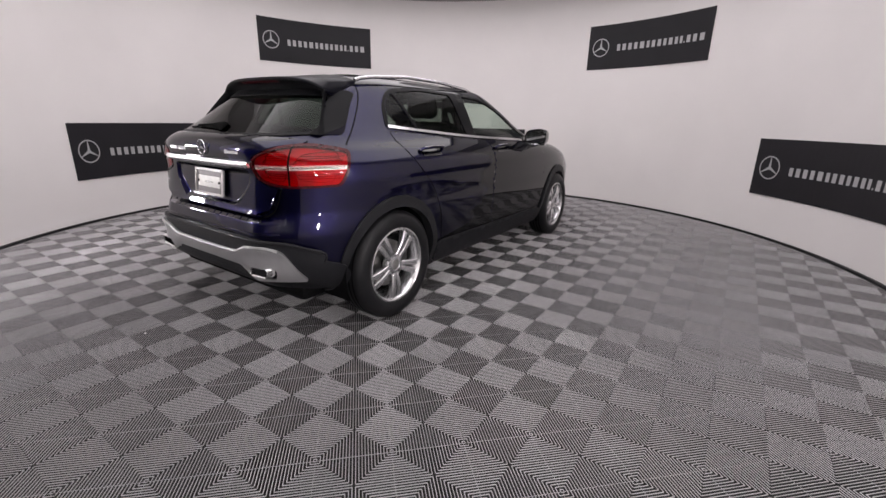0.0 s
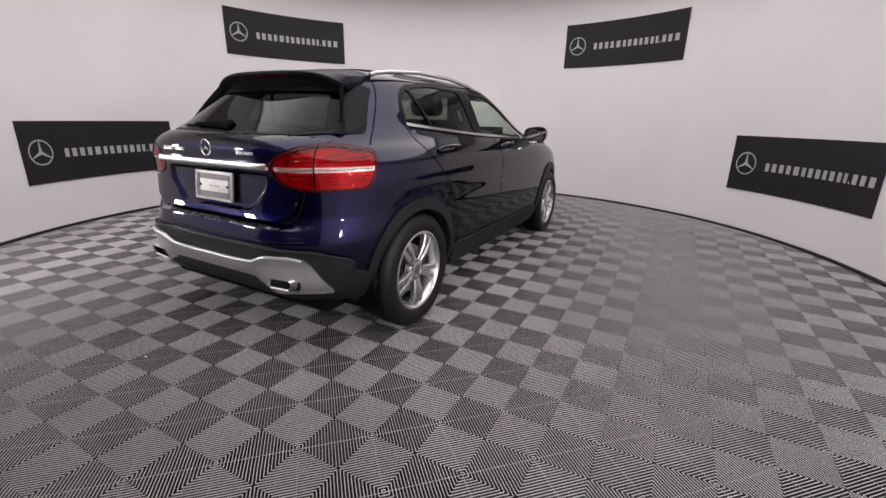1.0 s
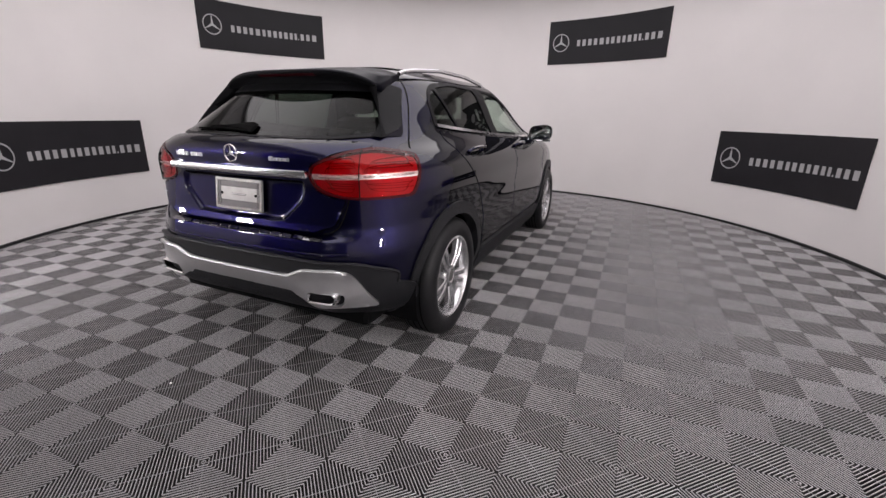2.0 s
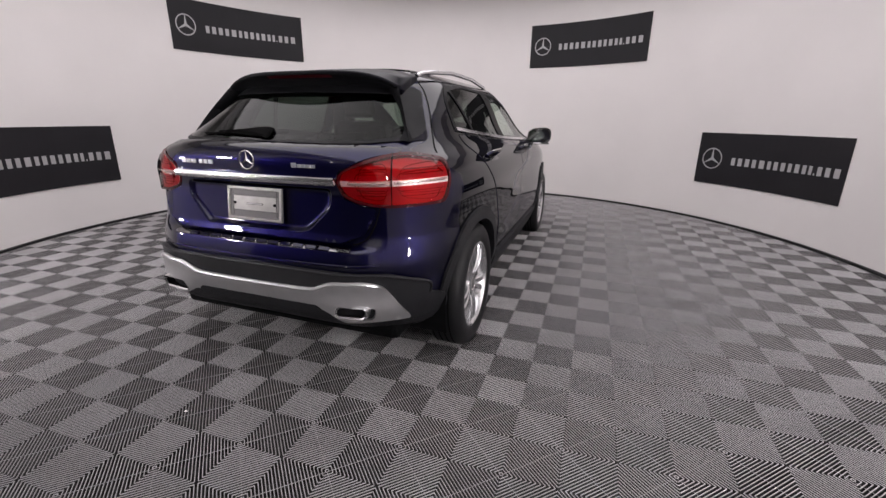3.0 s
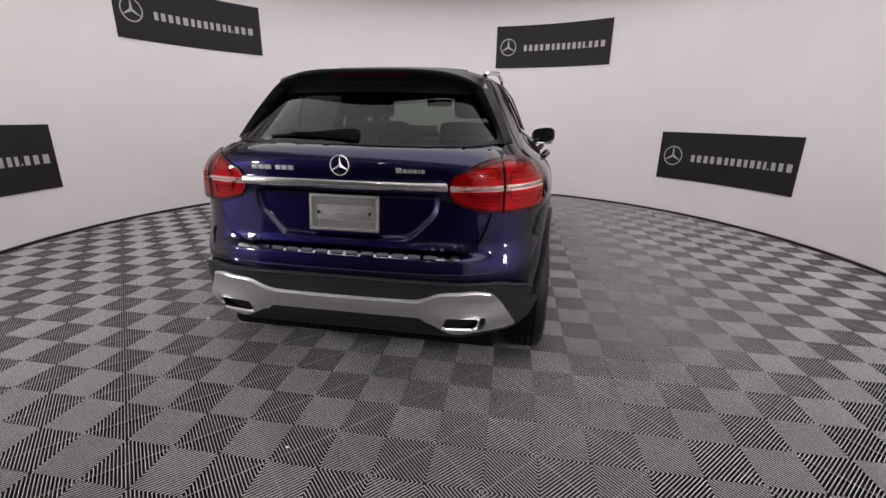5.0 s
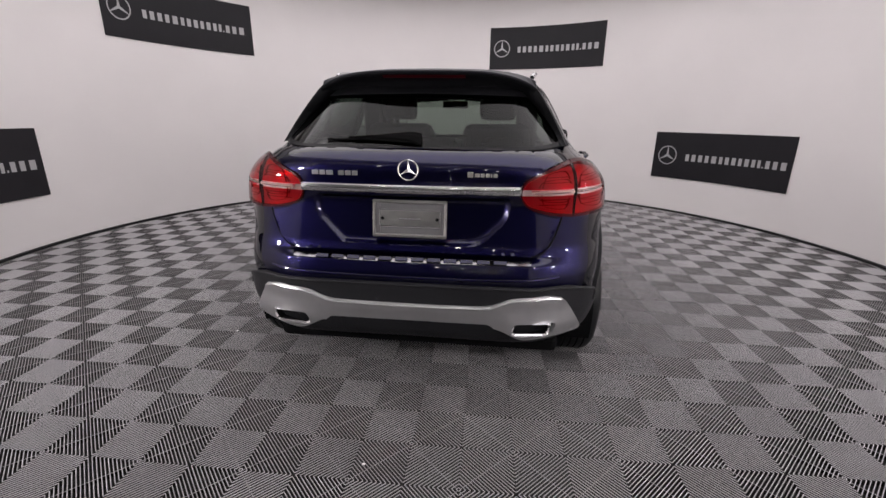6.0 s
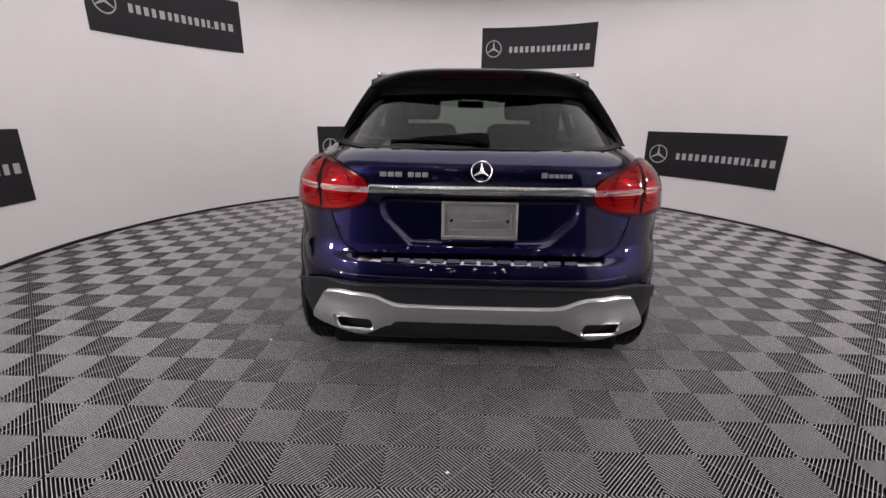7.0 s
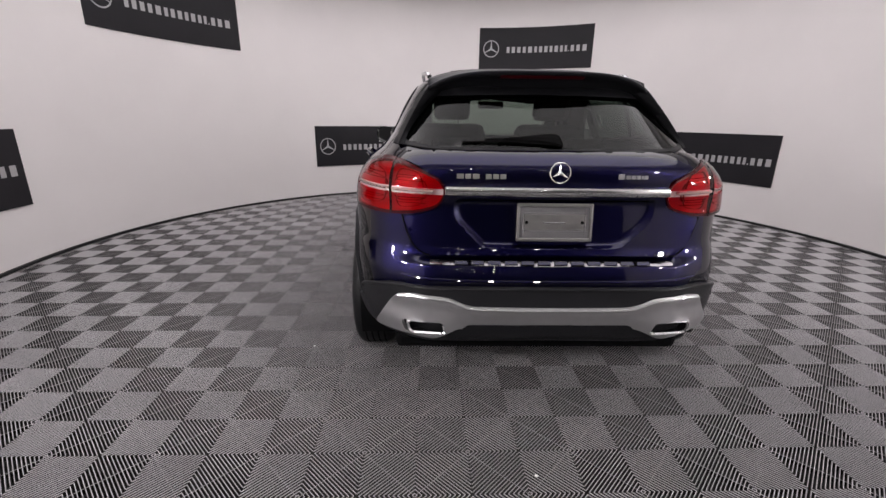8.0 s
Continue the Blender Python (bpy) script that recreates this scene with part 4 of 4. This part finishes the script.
for m in (1, -1):
    rd = patch("rear_door", "side", R_DOOR, PAINT, car, lift=0.003, depth=0.006, step=0.014, mirror=m)
    fd = patch("front_door", "side", F_DOOR, PAINT, car, lift=0.003, depth=0.006, step=0.014, mirror=m)
    for poly in (R_DOOR, F_DOOR):
        patch("door_seam", "side", grown(poly, 0.004), SEAL, car, lift=0.0008, depth=0, step=0.03, mirror=m, holes=[grown(poly, -0.004)])
    handle(1.33, 1.025, m, rd)
    handle(2.30, 1.010, m, fd)
    patch("sill_cladding", "side", SILL, PLASTIC, car, lift=0.022, depth=0.05, step=0.03, mirror=m, label="black plastic sill cladding")
    for ya in (REAR_AXLE, FRONT_AXLE):
        ang = np.radians(np.linspace(-12, 192, 40))
        outer = [(ya + 0.418 * math.cos(a), AXLE_Z + 0.01 + 0.432 * math.sin(a)) for a in ang]
        inner = [(ya + 0.372 * math.cos(a), AXLE_Z + 0.372 * math.sin(a)) for a in ang[::-1]]
        poly = [(y, max(z, 0.255)) for y, z in outer + inner]
        patch("arch_cladding", "side", poly, PLASTIC, car, lift=0.014, depth=0.06, step=0.02, mirror=m, label="black plastic wheel arch cladding")
        bm = bmesh.new()
        a2 = np.radians(np.linspace(-20, 200, 30))
        rows = [[(XC + m * x, ya + 0.392 * math.cos(a), AXLE_Z + 0.392 * math.sin(a)) for a in a2] for x in (0.45, 0.84)]
        vs = add_grid(bm, rows)
        bm.faces.new(vs[0])
        part("arch_liner", bm, SEAL, car)
    patch("shoulder_seam", "side", strip(smooth_path([(0.70, 1.075), (0.80, 1.15), (0.93, 1.30), (0.99, 1.40), (0.98, 1.455)], 6), 0.006), SEAL, car, lift=0.0015, depth=0, step=0.03, mirror=m)


# ---- roof rails, spoiler, wiper, mirrors ----
for m in (1, -1):
    keys = [(0.512, 1.00, 1.458), (0.522, 1.04, 1.472), (0.538, 1.14, 1.486), (0.556, 1.45, 1.508), (0.560, 1.85, 1.504), (0.551, 2.20, 1.477), (0.535, 2.40, 1.442), (0.53, 2.44, 1.425)]
    pts = [(XC + m * x, y, z - 0.014) for x, y, z in keys]
    fine = []
    for i in range(len(pts) - 1):
        for t in np.linspace(0, 1, 5, endpoint=False):
            fine.append(tuple(np.array(pts[i]) * (1 - t) + np.array(pts[i + 1]) * t))
    fine.append(pts[-1])
    rail = part("roof_rail", tube(fine, 0.012, 10), ALLOY, car, "silver roof rail", smooth=True)


def spoiler():
    bm = bmesh.new()
    rows = []
    for x in np.linspace(-0.515, 0.515, 41):
        e = abs(x) / 0.515
        drop = 0.066 * e**4.6
        tip = 0.665 + 0.085 * e**2.2
        top0 = 1.474 + 0.010 * (1 - e**2) - 0.6 * drop
        prof = [(1.00, top0 + 0.004), (0.90, top0 - 0.010), (0.80, top0 - 0.022), (tip + 0.03, 1.451 - drop), (tip + 0.010, 1.449 - drop), (tip + 0.002, 1.445 - drop), (tip, 1.439 - drop), (tip + 0.004, 1.429 - drop), (tip + 0.03, 1.418 - drop),
                (tip + 0.06, 1.390 - drop * 0.8), (tip + 0.085, 1.342 - drop * 0.4), (tip + 0.16, 1.334), (1.00, 1.40)]
        rows.append([(XC + x, y, z) for y, z in prof])
    vs = add_grid(bm, rows, closed_v=True)
    bm.faces.new(vs[0])
    bm.faces.new(vs[-1][::-1])
    bmesh.ops.recalc_face_normals(bm, faces=bm.faces[:])
    for f in bm.faces:
        f.smooth = True
        c = f.calc_center_median()
        f.material_index = 0 if c.z > 1.42 - 0.066 * (abs(c.x - XC) / 0.515) ** 4.6 and f.normal.z > -0.2 else 1
    return bm


wing = part("roof_spoiler", spoiler(), [SPOILER_DULLED, BLADE_BLACK], car, "darkened roof spoiler with black side blades")
bm = bmesh.new()
rows = [[(XC + x, 0.665 + 0.085 * (abs(x) / 0.515) ** 2.2 + dy, z) for dy, z in ((0.006, 1.4268), (0.012, 1.4235), (0.024, 1.4180), (0.030, 1.4165))] for x in np.linspace(-0.19, 0.19, 15)]
add_grid(bm, rows)
part("brake_lamp", bm, BRAKE_RED, wing, "slim red high brake lamp")


def blade(sign):
    """The black fin that runs from the spoiler's end down beside the rear window, and the pillar behind it, darkened to
    imitate dim reflections.
    """
    top, low = Vector((0.520, 0.752, 1.376)), on_tail(0.640, 1.118, 0.012) - Vector((XC, 0, 0))
    rows = []
    for k in range(15):
        q = k / 14
        e = top.lerp(low, q) + Vector((0.006, -0.004, 0)) * math.sin(math.pi * q)
        inner = np.interp(e.z, [1.145, 1.18, 1.335, 1.40], [0.607, 0.594, 0.495, 0.46])
        pi, ni = surf("tail", np.array([inner]), np.array([e.z]))
        end = np.interp(e.z, [1.12, 1.15, 1.30, 1.40], [0.72, 0.775, 0.905, 0.965])
        ys = e.y + 0.05 + (max(end, e.y + 0.12) - e.y - 0.05) * np.array([0, 0.2, 0.45, 0.7, 1.0])
        so, no = surf("side", ys, np.full(5, e.z))
        I, side = Vector(pi[0] + ni[0] * 0.009), [Vector(p + n * 0.004) for p, n in zip(so, no)]
        side[-1] = Vector(so[-1] - no[-1] * 0.002)
        E2 = e + (side[0] - e).normalized() * 0.010
        E1 = e + (I - e).normalized() * 0.010
        rows.append([Vector((XC + sign * p.x, p.y, p.z)) for p in (I, I.lerp(E1, 0.5), E1, e, E2, *side)])
    bm = bmesh.new()
    add_grid(bm, rows)
    bmesh.ops.recalc_face_normals(bm, faces=bm.faces[:])
    for f in bm.faces:
        f.smooth = True
    for k, f in enumerate(bm.faces):
        f.material_index = 1 if k % 9 > 4 else 0
    return bm


for m in (1, -1):
    part("side_blade", blade(m), [BLADE_BLACK, PILLAR_DULLED], wing, "black blade beside the rear window with darkened pillar")


def wiper():
    """A slim arm from a pivot cap near the middle, and a long thin blade to the left."""
    bm = bmesh.new()
    rows = []
    for x, z0, z1, d in ((0.036, 1.128, 1.146, 0.012), (0.030, 1.125, 1.166, 0.018), (0.000, 1.131, 1.171, 0.022), (-0.06, 1.140, 1.168, 0.020), (-0.14, 1.144, 1.161, 0.018), (-0.22, 1.145, 1.155, 0.017), (-0.28, 1.144, 1.151, 0.016)):
        zm = (z0 + z1) / 2
        rows.append([on_tail(x, z0, 0.012), on_tail(x, z0 + 0.003, d), on_tail(x, zm, d + 0.004), on_tail(x, z1 - 0.003, d), on_tail(x, z1, 0.012)])
    vs = add_grid(bm, rows, closed_v=True)
    bm.faces.new(vs[0])
    bm.faces.new(vs[-1][::-1])
    bmesh.ops.recalc_face_normals(bm, faces=bm.faces[:])
    w = part("rear_wiper", bm, WIPER_BLACK, car, "black rear wiper arm")
    part("wiper_blade", tube([on_tail(-0.02, 1.136, 0.010), on_tail(-0.20, 1.144, 0.012), on_tail(-0.37, 1.141, 0.010)], 0.0042, 6), WIPER_BLACK, w, smooth=True)
    part("blade_clip", tube([on_tail(-0.20, 1.146, 0.014), on_tail(-0.25, 1.146, 0.014)], 0.0055, 6), WIPER_BLACK, w, smooth=True)


wiper()


def side_mirror(sign):
    c = Vector((XC + sign * 0.925, 2.93, 1.085))
    bm = bmesh.new()
    rows = []
    # shell: from the rim at the back to the rounded front
    for k, (dy, s) in enumerate([(-0.055, 0.97), (-0.06, 1.0), (-0.03, 1.0), (0.02, 0.94), (0.06, 0.78), (0.085, 0.5), (0.093, 0.02)]):
        row = []
        for a in np.linspace(0, 2 * math.pi, 32, endpoint=False):
            cx, sz = math.cos(a), math.sin(a)
            r = (abs(cx / 0.105) ** 3.2 + abs(sz / 0.072) ** 3.2) ** (-1 / 3.2)
            row.append(c + Vector((sign * (r * cx * s + 0.0), dy, r * sz * s + 0.008 * cx * s)))
        rows.append(row)
    vs = add_grid(bm, rows, closed_v=True)
    bmesh.ops.recalc_face_normals(bm, faces=bm.faces[:])
    m = part("side_mirror", bm, GLOSS_BLACK, car, "black side mirror with silver lower trim", smooth=True)
    bm = bmesh.new()
    loop = []
    lip_rows = [[], []]
    for a in np.linspace(0, 2 * math.pi, 32, endpoint=False):
        cx, sz = math.cos(a), math.sin(a)
        r = (abs(cx / 0.105) ** 3.2 + abs(sz / 0.072) ** 3.2) ** (-1 / 3.2)
        loop.append(c + Vector((sign * r * cx * 0.86, -0.046, r * sz * 0.84 + 0.008 * cx)))
        lip_rows[0].append(c + Vector((sign * r * cx * 0.98, -0.056, r * sz * 0.98 + 0.008 * cx)))
        lip_rows[1].append(c + Vector((sign * r * cx * 0.84, -0.044, r * sz * 0.82 + 0.008 * cx)))
    bm.faces.new([bm.verts.new(p) for p in loop])
    bmesh.ops.recalc_face_normals(bm, faces=bm.faces[:])
    part("mirror_glass", bm, MIRROR_DARK, m, "mirror glass")
    bm = bmesh.new()
    add_grid(bm, lip_rows, closed_v=True)
    part("mirror_rim", bm, GLOSS_BLACK, m)
    part("mirror_trim", tube([c + Vector((sign * q, -0.045 + 0.05 * abs(q) * 2, -0.066 + 0.01 * q)) for q in np.linspace(-0.085, 0.09, 8)], 0.008, 8), ALLOY, m, smooth=True)
    part("mirror_foot", tube([Vector((XC + sign * 0.735, 2.95, 1.045)), Vector((XC + sign * 0.80, 2.95, 1.035)), c + Vector((-sign * 0.06, 0.0, -0.06))], 0.024, 10, 0.6), GLOSS_BLACK, m, smooth=True)


side_mirror(1)
side_mirror(-1)


# sunroof panel
def roof_z(x, y):
    rx, ry = x / 0.505, (y - 1.62) / (0.78 if y > 1.62 else 0.72)
    k = min(1.0, (abs(rx) ** 4.4 + abs(ry) ** 4.4) ** (1 / 4.4))
    return 1.47 + 0.046 * (1 - k**2.2)


bm = bmesh.new()
rows = [[(XC + x, y, roof_z(x, y) + 0.004) for x in np.linspace(-0.40, 0.40, 15)] for y in np.linspace(1.16, 2.18, 19)]
add_grid(bm, rows)
ext = bmesh.ops.extrude_face_region(bm, geom=bm.faces[:])
for v in [g for g in ext["geom"] if isinstance(g, bmesh.types.BMVert)]:
    v.co.z -= 0.006
bmesh.ops.recalc_face_normals(bm, faces=bm.faces[:])
part("sunroof", bm, GLOSS_BLACK, car, "gloss black glass sunroof", smooth=False)


# ---- wheels ----
def wheel(y, sign):
    """x runs outwards; origin at the hub."""
    def put(bm):
        bm.transform(Matrix.Translation((XC + sign * 0.782, y, AXLE_Z)) @ Matrix.Diagonal((sign, 1, 1, 1)))
        bmesh.ops.recalc_face_normals(bm, faces=bm.faces[:])
        return bm
    R, rim_r, w = TYRE_R, 0.238, 0.112
    bm = bmesh.new()
    add_lathe(bm, [(rim_r - 0.004, -w + 0.02), (rim_r + 0.03, -w + 0.016), (R - 0.045, -w + 0.018), (R - 0.016, -w + 0.034), (R - 0.004, -w + 0.058), (R, w - 0.045), (R - 0.006, w - 0.022), (R - 0.022, w - 0.006),
                   (R - 0.045, w + 0.003), (rim_r + 0.035, w + 0.004), (rim_r + 0.012, w - 0.001), (rim_r - 0.004, w - 0.012)], steps=72)
    tyre = part("tyre", put(bm), RUBBER, car, "black rubber tyre", smooth=True)
    # dark bands laid on the tread; the grooves' shade as colour, nothing is cut
    for k in range(4):
        bm = bmesh.new()
        gx = -0.042 + 0.032 * k
        add_lathe(bm, [(R + 0.0006, gx - 0.004), (R + 0.0006, gx + 0.004)], steps=72)
        part("tread_groove_shade", put(bm), SEAL, tyre)
    bm = bmesh.new()
    add_lathe(bm, [(rim_r - 0.030, -w + 0.01), (rim_r - 0.045, -0.05), (rim_r - 0.042, 0.05), (rim_r - 0.022, 0.085), (rim_r - 0.016, 0.100), (rim_r - 0.008, 0.106), (rim_r + 0.002, 0.104), (rim_r + 0.003, 0.095)], steps=72)
    rim = part("rim", put(bm), ALLOY, tyre, "silver alloy rim", smooth=True)
    # five pairs of spokes
    for k in range(5):
        for s in (-1, 1):
            base, tip = math.radians(72 * k - 90 + s * 11), math.radians(72 * k - 90 + s * 17)
            rows = []
            for q in np.linspace(0, 1, 9):
                r = 0.050 + (rim_r - 0.014 - 0.050) * q
                a = base + (tip - base) * q
                # the pair closes in towards the hub
                off = s * (0.013 + 0.021 * q)
                mid = math.radians(72 * k - 90)
                cy, cz = r * math.cos(mid) - off * math.sin(mid), r * math.sin(mid) + off * math.cos(mid)
                ty, tz = -math.sin(mid), math.cos(mid)
                hw = 0.0145 + 0.0055 * q
                x = 0.082 + 0.012 * math.sin(q * math.pi * 0.9) + 0.004 * q
                deep = 0.034
                rows.append([(x - deep, cy - ty * hw, cz - tz * hw), (x - 0.006, cy - ty * hw, cz - tz * hw), (x, cy - ty * (hw - 0.006), cz - tz * (hw - 0.006)),
                             (x, cy + ty * (hw - 0.006), cz + tz * (hw - 0.006)), (x - 0.006, cy + ty * hw, cz + tz * hw), (x - deep, cy + ty * hw, cz + tz * hw)])
            bm = bmesh.new()
            vs = add_grid(bm, rows, closed_v=True)
            bm.faces.new(vs[0])
            bm.faces.new(vs[-1])
            part("spoke", put(bm), ALLOY, tyre)
    bm = bmesh.new()
    add_lathe(bm, [(0.075, 0.04), (0.074, 0.070), (0.066, 0.082), (0.040, 0.086), (0.034, 0.080), (0.030, 0.080)], steps=40)
    part("hub", put(bm), ALLOY, tyre, smooth=True)
    bm = bmesh.new()
    add_lathe(bm, [(0.033, 0.076), (0.032, 0.086), (0.026, 0.088), (0.0002, 0.088)], steps=32)
    part("centre_cap", put(bm), STEEL, tyre, smooth=True)
    for k in range(5):
        a = math.radians(72 * k - 54)
        bm = bmesh.new()
        add_lathe(bm, [(0.011, 0.06), (0.011, 0.084), (0.0002, 0.084)], steps=10)
        bm.transform(Matrix.Translation((0, 0.052 * math.cos(a), 0.052 * math.sin(a))))
        part("wheel_bolt", put(bm), DARKMETAL, tyre)
    bm = bmesh.new()
    add_lathe(bm, [(0.06, 0.02), (0.150, 0.02), (0.150, -0.005), (0.06, -0.005)], steps=48, closed=True)
    part("brake_disc", put(bm), STEEL, car)
    bm = box(0.0 - 0.03, 0.045, 0.085, 0.165, -0.07, 0.08, bevel=0.012)
    part("brake_caliper", put(bm), DARKMETAL, car)
    bm = bmesh.new()
    add_lathe(bm, [(0.0002, -0.09), (0.20, -0.09)], steps=40)
    part("wheel_back", put(bm), SEAL, car)


for y in (REAR_AXLE, FRONT_AXLE):
    for s in (1, -1):
        wheel(y, s)

# ---- underneath ----
bm = bmesh.new()
add_box(bm, XC - 0.70, XC + 0.70, 0.62, 4.25, 0.20, 0.28, bevel=0.02)
part("underbody", bm, SEAL, car)
# unseen block added to keep light off the floor below the bumper
part("under_bumper_light_block", box(XC - 0.66, XC + 0.66, 0.40, 0.66, 0.215, 0.30, bevel=0.03), SEAL, car)
part("silencer", tube([(XC - 0.5, 0.55, 0.30), (XC - 0.25, 0.52, 0.29), (XC + 0.25, 0.52, 0.29), (XC + 0.5, 0.55, 0.30)], 0.085, 14), DARKMETAL, car, smooth=True)
part("rear_axle", tube([(XC - 0.72, REAR_AXLE, 0.31), (XC, REAR_AXLE, 0.27), (XC + 0.72, REAR_AXLE, 0.31)], 0.035, 10), DARKMETAL, car, smooth=True)

# ---- cabin ----
bm = bmesh.new()
add_box(bm, XC - 0.70, XC + 0.70, 0.66, 3.25, 0.40, 0.46)
part("cabin_floor", bm, CABIN, car)
bm = bmesh.new()
add_box(bm, XC - 0.60, XC + 0.60, 0.55, 1.25, 0.94, 0.97, bevel=0.01)
part("parcel_shelf", bm, CABIN, car)
bm = bmesh.new()
add_box(bm, XC - 0.68, XC + 0.68, 2.75, 3.30, 0.55, 1.04, bevel=0.06)
part("dashboard", bm, CABIN, car)
bm = bmesh.new()
rows = [[(XC + x, y, roof_z(x, y) - 0.035) for x in np.linspace(-0.48, 0.48, 9)] for y in np.linspace(0.98, 2.25, 9)]
add_grid(bm, rows)
part("headliner", bm, CABIN, car)


def seat(x, y, wide, rest_w, top):
    s = part("seat", box(x - wide, x + wide, y, y + 0.52, 0.50, 0.68, bevel=0.05), CABIN, car, smooth=False)
    m = Matrix.Translation((x, y, 0.62)) @ Matrix.Rotation(math.radians(14), 4, "X")
    part("backrest", box(-wide, wide, -0.07, 0.07, 0.0, top, m, 0.06), CABIN, s)
    for dx in ((0.0,) if wide < 0.4 else (-0.38, 0.0, 0.38)):
        part("headrest", box(dx - rest_w, dx + rest_w, -0.05, 0.05, top + 0.03, top + (0.20 if wide < 0.4 else 0.09), m, 0.04), CABIN, s)
        for q in (-0.05, 0.05):
            part("headrest_post", tube([m @ Vector((dx + q, 0, top - 0.05)), m @ Vector((dx + q, 0, top + 0.08))], 0.006, 6), STEEL, s)


seat(XC + 0.36, 2.05, 0.25, 0.13, 0.60)
seat(XC - 0.36, 2.05, 0.25, 0.13, 0.60)
seat(XC, 1.28, 0.62, 0.12, 0.44)
bm = bmesh.new()
rows = []
wm = Matrix.Translation((XC - 0.36, 2.68, 0.98)) @ Matrix.Rotation(math.radians(65), 4, "X")
for k in range(28):
    a = 2 * math.pi * k / 28
    rows.append([wm @ Vector(((0.185 + 0.014 * math.cos(b)) * math.cos(a), (0.185 + 0.014 * math.cos(b)) * math.sin(a), 0.014 * math.sin(b))) for b in np.linspace(0, 2 * math.pi, 8, endpoint=False)])
add_grid(bm, rows, closed_u=True, closed_v=True)
part("steering_wheel", bm, CABIN, car, smooth=True)
# blocks added at the B-pillars to cover the bright wedge beside the headrests
for m in (1, -1):
    part("pillar_light_block", box(XC + m * 0.575 - 0.075, XC + m * 0.575 + 0.075, 1.93, 2.07, 0.70, 1.385, bevel=0.03), CABIN, car)
part("inside_mirror", box(XC - 0.11, XC + 0.11, 2.50, 2.53, 1.325, 1.385, bevel=0.012), CABIN, car)

# the car stands turned a touch clockwise
car.matrix_world = Matrix.Translation((XC, 0.3, 0)) @ Matrix.Rotation(math.radians(-0.65), 4, "Z") @ Matrix.Translation((-XC, -0.3, 0))



def crumb(x, y, size, seed):
    bm = bmesh.new()
    bmesh.ops.create_icosphere(bm, subdivisions=1, radius=size)
    rnd = random.Random(seed)
    for v in bm.verts:
        v.co = Vector((v.co.x * rnd.uniform(0.7, 1.4), v.co.y * rnd.uniform(0.6, 1.1), (v.co.z + size) * 0.4))
    ob = finish("paper_fleck", bm, PAPER)
    ob.location = (x, y, 0.0)
    tagged(ob, "tiny white paper fleck lying on the floor tiles", "litter", "floor flecks")


crumb(-0.16, -0.128, 0.0075, 1)
crumb(-1.195, 0.806, 0.007, 2)

lay_floor()
